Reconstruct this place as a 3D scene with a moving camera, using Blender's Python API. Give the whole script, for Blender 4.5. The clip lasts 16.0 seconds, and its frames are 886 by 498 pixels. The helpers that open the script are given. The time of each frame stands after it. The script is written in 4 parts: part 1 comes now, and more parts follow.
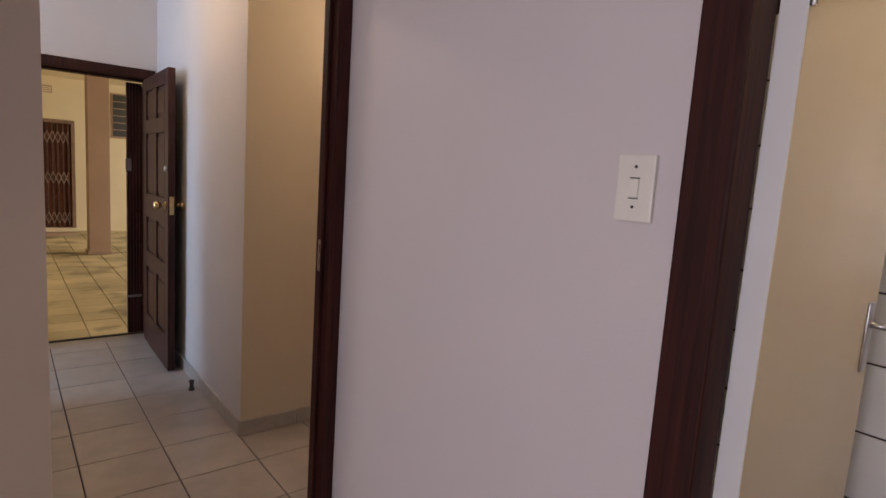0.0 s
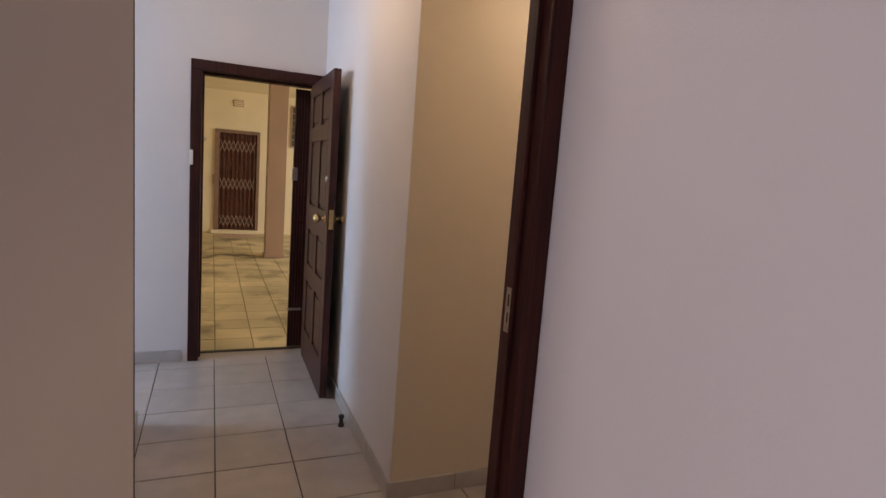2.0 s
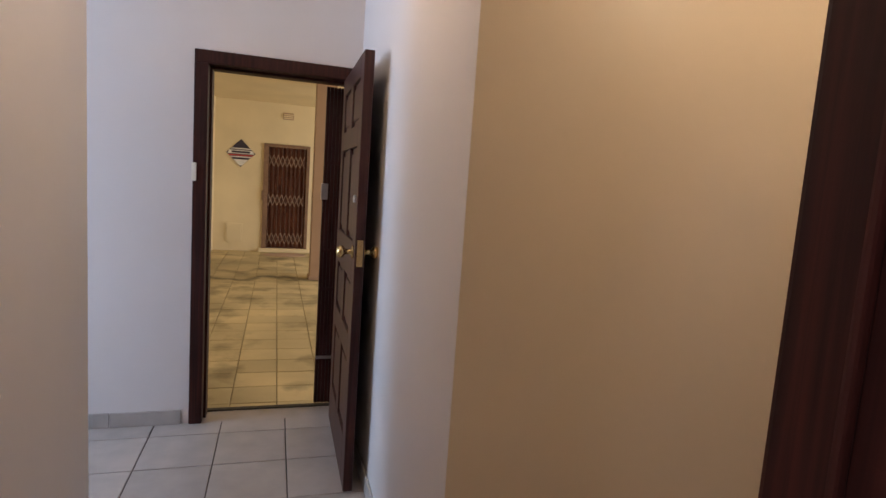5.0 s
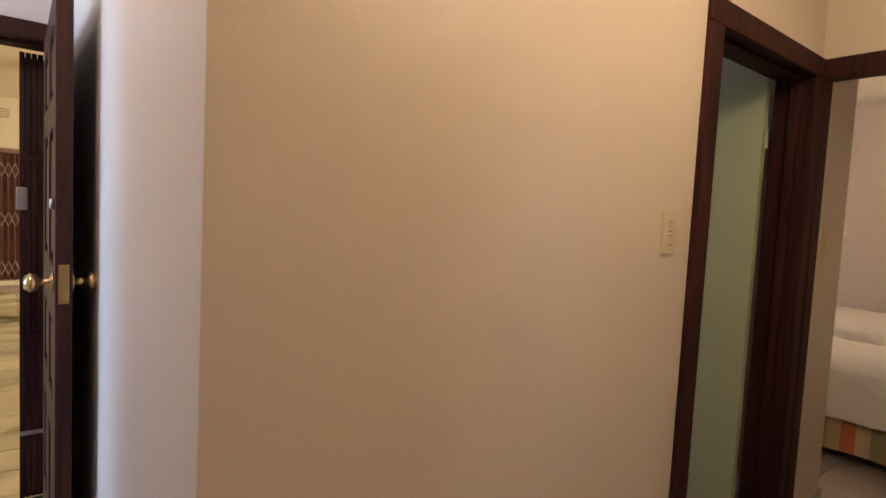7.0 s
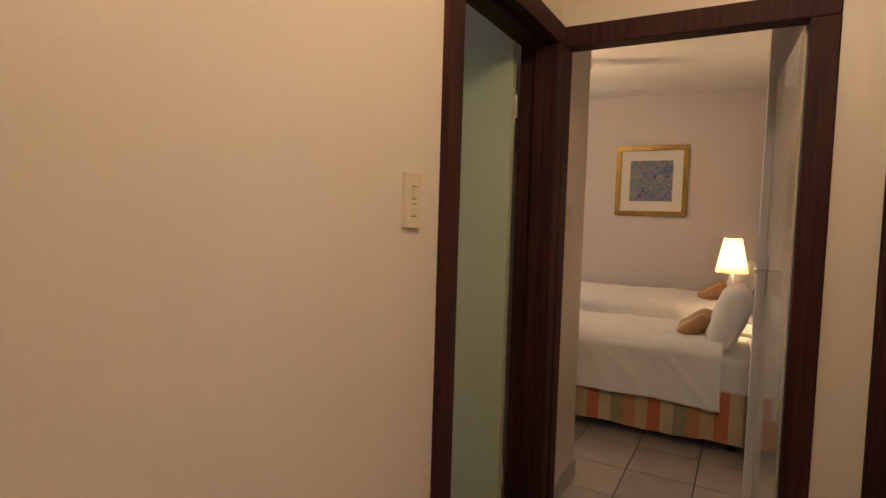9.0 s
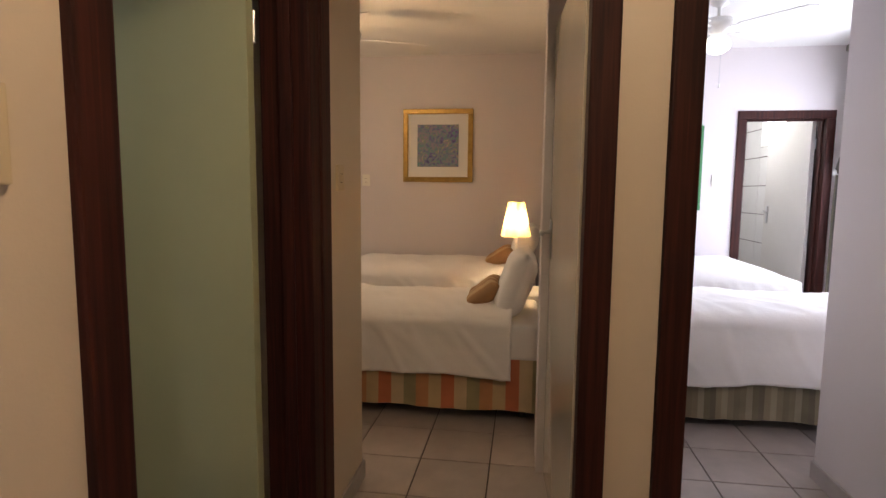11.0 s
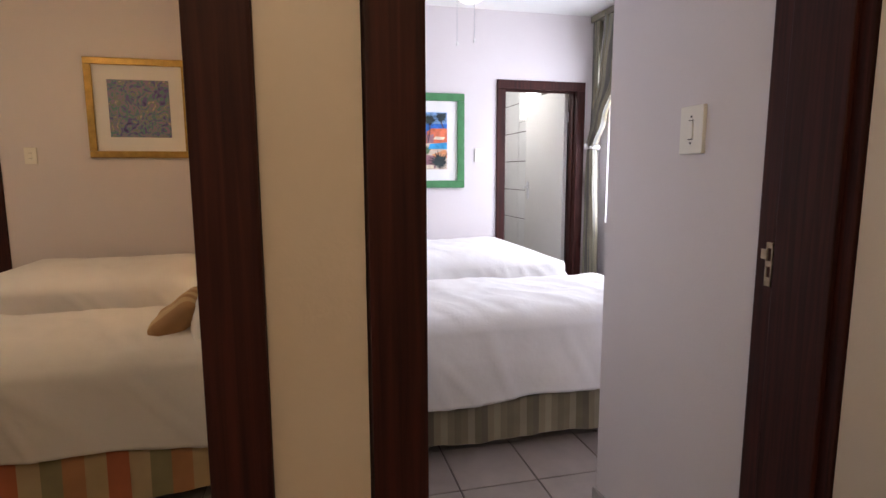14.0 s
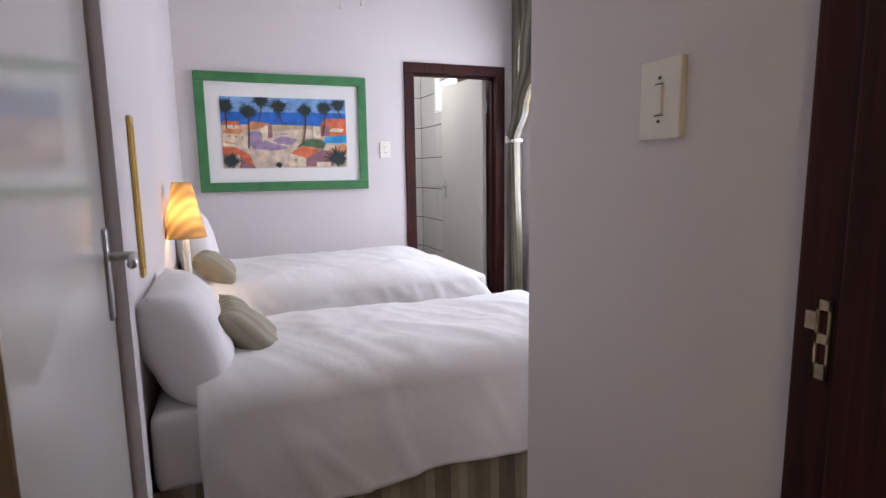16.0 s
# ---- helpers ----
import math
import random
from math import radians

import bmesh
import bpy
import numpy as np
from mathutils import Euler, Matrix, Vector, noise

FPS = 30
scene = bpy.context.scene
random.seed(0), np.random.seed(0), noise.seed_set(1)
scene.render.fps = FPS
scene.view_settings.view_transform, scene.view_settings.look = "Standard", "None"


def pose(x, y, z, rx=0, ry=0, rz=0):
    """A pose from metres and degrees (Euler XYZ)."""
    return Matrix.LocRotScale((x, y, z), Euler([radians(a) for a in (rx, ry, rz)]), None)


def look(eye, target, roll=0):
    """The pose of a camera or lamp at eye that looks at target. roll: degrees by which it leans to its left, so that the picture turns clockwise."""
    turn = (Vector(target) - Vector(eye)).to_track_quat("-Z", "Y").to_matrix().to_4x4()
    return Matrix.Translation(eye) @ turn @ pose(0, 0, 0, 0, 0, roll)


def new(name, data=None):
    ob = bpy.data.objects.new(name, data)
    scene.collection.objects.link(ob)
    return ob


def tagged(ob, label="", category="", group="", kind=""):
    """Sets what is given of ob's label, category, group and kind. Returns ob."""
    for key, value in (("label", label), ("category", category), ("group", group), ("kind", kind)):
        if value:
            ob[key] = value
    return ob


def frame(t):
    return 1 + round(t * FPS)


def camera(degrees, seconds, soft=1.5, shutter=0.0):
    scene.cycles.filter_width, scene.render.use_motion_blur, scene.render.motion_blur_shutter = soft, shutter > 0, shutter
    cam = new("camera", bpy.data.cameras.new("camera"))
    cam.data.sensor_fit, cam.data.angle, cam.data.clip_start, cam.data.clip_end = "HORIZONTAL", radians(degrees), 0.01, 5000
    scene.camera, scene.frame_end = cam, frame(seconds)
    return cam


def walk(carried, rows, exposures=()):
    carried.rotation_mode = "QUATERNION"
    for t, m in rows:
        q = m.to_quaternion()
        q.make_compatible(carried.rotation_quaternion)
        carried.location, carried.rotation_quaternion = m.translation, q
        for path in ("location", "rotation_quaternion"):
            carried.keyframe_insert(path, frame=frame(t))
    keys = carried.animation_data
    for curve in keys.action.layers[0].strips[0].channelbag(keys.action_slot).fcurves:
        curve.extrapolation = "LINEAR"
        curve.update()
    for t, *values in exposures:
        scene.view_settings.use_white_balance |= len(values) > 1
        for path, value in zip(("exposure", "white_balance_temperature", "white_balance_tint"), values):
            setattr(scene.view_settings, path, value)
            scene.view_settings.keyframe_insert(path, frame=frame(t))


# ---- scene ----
cam = camera(77.6, 16.0)
PATH = [
    (0, (0.093, 0.085, 1.441), (1.337, 1.63, 1.185), 3.8),
    (0.5, (0.188, 0.218, 1.444), (1.247, 1.894, 1.18), 4.0),
    (1, (0.243, 0.367, 1.437), (1.187, 2.111, 1.173), 4.2),
    (1.5, (0.27, 0.559, 1.456), (1.122, 2.349, 1.19), 4.3),
    (2, (0.294, 0.723, 1.454), (1.071, 2.547, 1.19), 4.3),
    (2.5, (0.349, 0.882, 1.469), (0.940, 2.773, 1.195), 4.2),
    (3, (0.431, 1.027, 1.481), (0.908, 2.949, 1.209), 4.3),
    (3.2, (0.449, 1.075, 1.48), (0.903, 3.004, 1.212), 4.3),
    (5.5, (0.648, 1.713, 1.454), (1.35, 3.575, 1.248), 3.9),
    (6, (0.713, 1.809, 1.438), (1.573, 3.606, 1.254), 3.8),
    (6.5, (0.78, 1.924, 1.436), (1.819, 3.625, 1.273), 3.5),
    (7, (0.821, 2.042, 1.415), (2.066, 3.602, 1.281), 2.9),
    (7.5, (0.913, 2.094, 1.389), (2.296, 3.535, 1.286), 1.9),
    (8, (1.032, 2.159, 1.38), (2.561, 3.443, 1.271), 1.8),
    (8.5, (1.145, 2.194, 1.378), (2.801, 3.31, 1.262), 2.0),
    (9, (1.267, 2.219, 1.355), (3.017, 3.18, 1.235), 1.7),
    (9.5, (1.391, 2.25, 1.345), (3.217, 3.052, 1.201), 1.4),
    (10, (1.507, 2.273, 1.333), (3.407, 2.874, 1.168), 0.9),
    (12.3, (2.137, 2.191, 1.32), (4.122, 2.166, 1.077), 0.2),
    (12.5, (2.194, 2.178, 1.319), (4.177, 2.1, 1.074), 0.0),
    (13, (2.338, 2.127, 1.304), (4.308, 1.888, 1.052), -0.2),
    (13.5, (2.516, 2.022, 1.301), (4.462, 1.647, 1.032), -0.3),
    (14, (2.651, 1.929, 1.303), (4.575, 1.456, 1.027), -0.2),
    (14.5, (2.777, 1.851, 1.295), (4.677, 1.291, 1.013), -0.3),
    (15, (2.926, 1.774, 1.3), (4.80, 1.136, 1.016), -0.4),
    (15.5, (3.095, 1.674, 1.297), (4.95, 0.983, 1.013), -0.4),
    (16, (3.242, 1.575, 1.307), (5.089, 0.863, 1.018), -0.8),
]
walk(cam, [(t, look(eye, aim, roll)) for t, eye, aim, roll in PATH], [(0, -0.35), (1.5, -0.32), (2.5, -0.15), (5.5, -0.2), (7.5, 0.35), (9.5, 0.29), (12.6, 0.12), (14.2, 0.0), (16, -0.5)])

# ---- world and lights ----
world = bpy.data.worlds.new("world")
scene.world = world
world.use_nodes = True
_wn = world.node_tree.nodes
_sky = _wn.new("ShaderNodeTexSky")
_sky.sky_type = "NISHITA"
_sky.sun_disc = False
_sky.sun_elevation = radians(48)
_sky.sun_rotation = radians(120)
world.node_tree.links.new(_sky.outputs[0], _wn["Background"].inputs[0])
_wn["Background"].inputs[1].default_value = 0.10


def lamp(name, kind, energy, colour, m, size=0.1, size_y=None, spread=None):
    data = bpy.data.lights.new(name, kind)
    data.energy, data.color = energy, colour
    if kind == "AREA":
        data.shape, data.size, data.size_y = "RECTANGLE", size, size_y or size
        if spread:
            data.spread = radians(spread)
    elif kind == "POINT":
        data.shadow_soft_size = size
    elif kind == "SUN":
        data.angle = radians(size)
    ob = new(name, data)
    ob.matrix_world = m
    return ob


lamp("sun", "SUN", 3.0, (1.0, 0.94, 0.84), look((-22, 26, 30), (0, 9, 0)), 0.5)
# daylight in the windows' openings
lamp("window_light_bedroom_two", "AREA", 76, (0.80, 0.83, 1.0), look((6.24, -0.735, 1.58), (6.24, 1.0, 1.3)), 1.6, 1.36)
lamp("window_light_bedroom_three", "AREA", 67, (0.94, 0.86, 0.98), look((-2.95, -0.1, 1.5), (1.0, 0.3, 1.3)), 1.7, 1.4)
lamp("window_light_lobby", "AREA", 90, (0.54, 0.73, 1.0), look((-3.02, 4.45, 1.4), (1.0, 4.4, 1.2)), 0.9, 1.5)
lamp("window_light_bedroom_one", "AREA", 2, (0.85, 0.92, 1.0), look((5.6, 4.85, 1.6), (6.0, 3.0, 1.5)), 1.2, 1.2)
# added warm fill that brightens the tiles of bath one, not daylight
lamp("bath_one_fill", "AREA", 30, (1.0, 0.76, 0.50), look((8.84, 4.1, 2.05), (7.6, 3.9, 1.0)), 0.6, 0.35)
lamp("window_light_store", "AREA", 3.0, (0.80, 0.95, 1.0), look((2.4, 4.85, 2.0), (2.6, 3.0, 1.6)), 0.7, 0.6)
lamp("porch_daylight", "AREA", 250, (1.0, 0.87, 0.66), look((5.6, 9.6, 1.7), (0.0, 9.6, 1.0)), 7.5, 2.4)
# warm bulbs
lamp("hall_bulb", "POINT", 21, (1.0, 0.78, 0.54), pose(2.1, 2.05, 2.4), 0.12)
lamp("bedside_bulb_one", "POINT", 15, (1.0, 0.64, 0.32), pose(5.87, 2.30, 1.12), 0.03)
lamp("bedside_bulb_two", "POINT", 5.5, (1.0, 0.70, 0.38), pose(6.0, 1.772, 1.13), 0.03)
lamp("fan_bulb_one", "POINT", 15, (1.0, 0.62, 0.31), pose(5.75, 3.54, 2.21), 0.09)
lamp("lobby_bulb", "POINT", 15, (1.0, 0.78, 0.55), pose(0.42, 3.3, 2.6), 0.10)
# added neutral fill, no known fitting: brightens the open leaf in bath two
lamp("bath_two_fill", "POINT", 46, (0.97, 0.97, 1.0), pose(8.1, 0.45, 2.4), 0.1)
lamp("bath_three_bulb", "POINT", 22, (1.0, 0.80, 0.55), pose(1.6, -0.6, 2.4), 0.1)
scene.view_settings.exposure = 0.0


# ---- materials ----
def material(name, colour, rough=0.6, metal=0.0, vary=0.10, scale=6.0, bump=0.1, fine=90.0, coat=0.0, random_tint=0.0):
    """A surface with broad blotches, a fine grain in the relief and, if wanted, a tint by piece."""
    m = bpy.data.materials.new(name)
    m.use_nodes = True
    n, l = m.node_tree.nodes, m.node_tree.links
    b = n["Principled BSDF"]
    b.inputs["Roughness"].default_value, b.inputs["Metallic"].default_value = rough, metal
    b.inputs["Coat Weight"].default_value = coat
    co = n.new("ShaderNodeTexCoord")
    no = n.new("ShaderNodeTexNoise")
    no.inputs["Scale"].default_value, no.inputs["Detail"].default_value = scale, 6
    l.new(n.new("ShaderNodeNewGeometry").outputs["Position"] if random_tint else co.outputs["Object"], no.inputs["Vector"])
    ramp = n.new("ShaderNodeValToRGB")
    ramp.color_ramp.elements[0].position, ramp.color_ramp.elements[1].position = 0.3, 0.7
    ramp.color_ramp.elements[0].color = (*[c * (1 - vary) for c in colour], 1)
    ramp.color_ramp.elements[1].color = (*[min(1, c * (1 + vary)) for c in colour], 1)
    l.new(no.outputs["Fac"], ramp.inputs["Fac"])
    out = ramp.outputs["Color"]
    if random_tint:
        info = n.new("ShaderNodeObjectInfo")
        mr = n.new("ShaderNodeMapRange")
        mr.inputs["To Min"].default_value, mr.inputs["To Max"].default_value = 1 - random_tint, 1 + random_tint
        l.new(info.outputs["Random"], mr.inputs["Value"])
        hs = n.new("ShaderNodeHueSaturation")
        l.new(mr.outputs[0], hs.inputs["Value"])
        l.new(out, hs.inputs["Color"])
        out = hs.outputs["Color"]
    l.new(out, b.inputs["Base Color"])
    f = n.new("ShaderNodeTexNoise")
    f.inputs["Scale"].default_value, f.inputs["Detail"].default_value = fine, 4
    l.new(co.outputs["Object"], f.inputs["Vector"])
    bp = n.new("ShaderNodeBump")
    bp.inputs["Strength"].default_value, bp.inputs["Distance"].default_value = bump, 0.004
    l.new(f.outputs["Fac"], bp.inputs["Height"])
    l.new(bp.outputs["Normal"], b.inputs["Normal"])
    return m


def wood(name, dark, light, rough=0.42, stretch=(14, 14, 0.7), coat=0.08):
    m = material(name, dark, rough, 0, 0.1, 3, 0.08, 60, coat)
    n, l = m.node_tree.nodes, m.node_tree.links
    n["Principled BSDF"].inputs["Specular IOR Level"].default_value = 0.22
    co = n.new("ShaderNodeTexCoord")
    mp = n.new("ShaderNodeMapping")
    mp.inputs["Scale"].default_value = stretch
    no = n.new("ShaderNodeTexNoise")
    no.inputs["Scale"].default_value, no.inputs["Detail"].default_value, no.inputs["Distortion"].default_value = 3, 7, 0.6
    ramp = n.new("ShaderNodeValToRGB")
    ramp.color_ramp.elements[0].position, ramp.color_ramp.elements[1].position = 0.35, 0.72
    ramp.color_ramp.elements[0].color, ramp.color_ramp.elements[1].color = (*dark, 1), (*light, 1)
    l.new(co.outputs["Object"], mp.inputs["Vector"])
    l.new(mp.outputs[0], no.inputs["Vector"])
    l.new(no.outputs["Fac"], ramp.inputs["Fac"])
    l.new(ramp.outputs["Color"], n["Principled BSDF"].inputs["Base Color"])
    return m


def stripes(name, colours, axis, width, rough=0.85, space="Object"):
    """A woven fabric with stripes of the given colours across an axis of the object."""
    m = material(name, colours[0], rough, 0, 0.05, 30, 0.25, 400)
    n, l = m.node_tree.nodes, m.node_tree.links
    co = n.new("ShaderNodeTexCoord")
    sep = n.new("ShaderNodeSeparateXYZ")
    mul = n.new("ShaderNodeMath")
    mul.operation, mul.inputs[1].default_value = "MULTIPLY", 1 / (width * len(colours))
    fr = n.new("ShaderNodeMath")
    fr.operation = "FRACT"
    ramp = n.new("ShaderNodeValToRGB")
    ramp.color_ramp.interpolation = "CONSTANT"
    for i, c in enumerate(colours):
        e = ramp.color_ramp.elements[i] if i < 2 else ramp.color_ramp.elements.new(i / len(colours))
        e.position, e.color = i / len(colours), (*c, 1)
    noise_n = n.new("ShaderNodeTexNoise")
    noise_n.inputs["Scale"].default_value = 9
    mix = n.new("ShaderNodeMixRGB")
    mix.blend_type, mix.inputs["Fac"].default_value = "MULTIPLY", 0.35
    l.new(co.outputs[space], sep.inputs[0])
    l.new(sep.outputs[axis], mul.inputs[0])
    l.new(mul.outputs[0], fr.inputs[0])
    l.new(fr.outputs[0], ramp.inputs["Fac"])
    l.new(co.outputs["Object"], noise_n.inputs["Vector"])
    l.new(ramp.outputs["Color"], mix.inputs[1])
    l.new(noise_n.outputs["Fac"], mix.inputs[2])
    l.new(mix.outputs[0], n["Principled BSDF"].inputs["Base Color"])
    return m


def glowing(name, colour, strength):
    m = bpy.data.materials.new(name)
    m.use_nodes = True
    b = m.node_tree.nodes["Principled BSDF"]
    b.inputs["Base Color"].default_value = (*colour, 1)
    b.inputs["Emission Color"].default_value = (*colour, 1)
    b.inputs["Emission Strength"].default_value = strength
    return m


def translucent(name, colour, through_colour, share=0.6, wave=0.0):
    m = bpy.data.materials.new(name)
    m.use_nodes = True
    n, l = m.node_tree.nodes, m.node_tree.links
    b, out = n["Principled BSDF"], n["Material Output"]
    b.inputs["Base Color"].default_value, b.inputs["Roughness"].default_value = (*colour, 1), 0.8
    tr = n.new("ShaderNodeBsdfTranslucent")
    tr.inputs[0].default_value = (*through_colour, 1)
    if wave:
        co = n.new("ShaderNodeTexCoord")
        w = n.new("ShaderNodeTexWave")
        w.inputs["Scale"].default_value, w.inputs["Distortion"].default_value = wave, 1.6
        w.bands_direction = "DIAGONAL"
        ramp = n.new("ShaderNodeValToRGB")
        ramp.color_ramp.elements[0].color = (*[c * 0.28 for c in through_colour], 1)
        ramp.color_ramp.elements[1].color = (*through_colour, 1)
        l.new(co.outputs["Object"], w.inputs["Vector"])
        l.new(w.outputs["Fac"], ramp.inputs["Fac"])
        l.new(ramp.outputs["Color"], tr.inputs[0])
    mix = n.new("ShaderNodeMixShader")
    mix.inputs[0].default_value = share
    l.new(b.outputs[0], mix.inputs[1])
    l.new(tr.outputs[0], mix.inputs[2])
    l.new(mix.outputs[0], out.inputs["Surface"])
    return m


M_WALL = material("wall_paint", (0.67, 0.62, 0.615), 0.5, 0, 0.03, 1.3, 0.12, 140)
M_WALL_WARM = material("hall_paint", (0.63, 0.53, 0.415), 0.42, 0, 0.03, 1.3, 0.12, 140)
M_CEIL = material("ceiling_paint", (0.78, 0.77, 0.74), 0.8, 0, 0.02, 2, 0.1, 60)
M_TILE = material("floor_tile", (0.40, 0.345, 0.315), 0.28, 0, 0.10, 7, 0.04, 40, 0.1, 0.06)
M_GROUT = material("grout", (0.07, 0.05, 0.045), 0.9, 0, 0.2, 30, 0.3, 200)
M_SKIRT = material("skirting_tile", (0.40, 0.36, 0.34), 0.35, 0, 0.10, 9, 0.05, 60)
M_WOOD = wood("mahogany", (0.021, 0.0055, 0.0045), (0.060, 0.0135, 0.009), 0.62, (26, 26, 0.9), 0.0)
M_WOOD_DARK = wood("dark_door", (0.024, 0.008, 0.008), (0.072, 0.025, 0.022), 0.5)
M_LEAF = material("door_enamel", (0.66, 0.64, 0.60), 0.22, 0, 0.02, 3, 0.03, 20, 0.3)
M_LEAF_IVORY = material("ivory_enamel", (0.54, 0.49, 0.38), 0.13, 0, 0.02, 3, 0.03, 20, 0.3)
M_LEAF_CREAM = material("cream_enamel", (0.60, 0.50, 0.34), 0.3, 0, 0.03, 3, 0.04, 30, 0.2)
M_LEAF_TAN = material("tan_enamel", (0.64, 0.54, 0.44), 0.4, 0, 0.03, 3, 0.04, 30, 0.1)
# cream leaf: the store's greenish light is mixed into its base colour
M_LEAF_GREEN_LIT = material("green_lit_cream_enamel", (0.50, 0.52, 0.33), 0.35, 0, 0.03, 3, 0.04, 30, 0.2)
M_PLATE = material("cream_plastic", (0.80, 0.77, 0.68), 0.35, 0, 0.02, 20, 0.02, 60)
M_PLATE_TAN = material("tan_plastic", (0.60, 0.49, 0.32), 0.4, 0, 0.03, 20, 0.02, 60)
M_DARK = material("dark_slot", (0.03, 0.025, 0.02), 0.6)
M_STRIKE = material("worn_strike", (0.42, 0.33, 0.22), 0.45, 1, 0.25, 40, 0.1)
M_METAL = material("satin_metal", (0.55, 0.55, 0.56), 0.28, 1, 0.05, 30, 0.03)
M_BRASS = material("brass", (0.62, 0.44, 0.20), 0.25, 1, 0.10, 30, 0.03)
M_LINEN = material("white_linen", (0.80, 0.78, 0.76), 0.9, 0, 0.02, 5, 0.75, 16)
M_SHEET = material("white_sheet", (0.76, 0.74, 0.72), 0.9, 0, 0.02, 5, 0.3, 260)
M_SKIRT_ONE = stripes("red_stripe_valance", [(0.62, 0.20, 0.10), (0.62, 0.47, 0.26), (0.60, 0.30, 0.14), (0.38, 0.34, 0.19), (0.66, 0.52, 0.32)], 1, 0.075)
M_SKIRT_TWO = stripes("olive_stripe_valance", [(0.24, 0.20, 0.13), (0.30, 0.26, 0.17), (0.42, 0.37, 0.25), (0.34, 0.29, 0.19), (0.19, 0.16, 0.11), (0.22, 0.19, 0.12), (0.38, 0.34, 0.24), (0.27, 0.23, 0.15)], 1, 0.032)
M_CUSH_ONE = stripes("tan_stripe_cushion", [(0.45, 0.26, 0.12), (0.62, 0.44, 0.24)], 0, 0.05)
M_CUSH_TWO = stripes("olive_stripe_cushion", [(0.34, 0.30, 0.21), (0.42, 0.38, 0.28)], 0, 0.03)
M_CURTAIN = stripes("striped_curtain", [(0.20, 0.18, 0.12), (0.36, 0.32, 0.22), (0.13, 0.12, 0.10), (0.28, 0.25, 0.17), (0.22, 0.21, 0.19)], 0, 0.016, 0.34, "UV")
M_BLIND = translucent("yellow_blind", (0.7, 0.6, 0.35), (0.75, 0.62, 0.30), 0.6)
M_SHADE_ONE = translucent("cream_shade", (0.75, 0.55, 0.28), (0.92, 0.60, 0.20), 0.6)
M_SHADE_TWO = translucent("patterned_shade", (0.42, 0.30, 0.17), (0.34, 0.22, 0.09), 0.5, 9.0)
M_GLOBE = glowing("lit_globe", (1.0, 0.93, 0.82), 3.0)
M_WHITE = material("white_paint", (0.78, 0.77, 0.74), 0.35, 0, 0.02, 6, 0.03)
M_GOLD = material("gilt_frame", (0.36, 0.24, 0.07), 0.35, 0.7, 0.2, 25, 0.3, 90)
M_GREEN = material("green_frame", (0.055, 0.20, 0.075), 0.35, 0, 0.15, 14, 0.1)
M_MAT = material("picture_mount", (0.78, 0.77, 0.74), 0.8, 0, 0.01, 5, 0.03)
M_GILT = material("yellow_gilt", (0.55, 0.36, 0.08), 0.4, 0.3, 0.15, 20, 0.1)
M_WTILE = material("white_wall_tile", (0.74, 0.73, 0.71), 0.15, 0, 0.02, 8, 0.02, 30, 0.2, 0.03)
M_PORCH = material("porch_paint", (0.74, 0.63, 0.44), 0.75, 0, 0.06, 1.5, 0.2, 50)
M_COLUMN = material("column_paint", (0.40, 0.27, 0.20), 0.7, 0, 0.06, 2, 0.2, 50)
M_PAVER = material("sand_paver", (0.50, 0.40, 0.225), 0.75, 0, 0.3, 1.0, 0.3, 60, 0, 0.12)


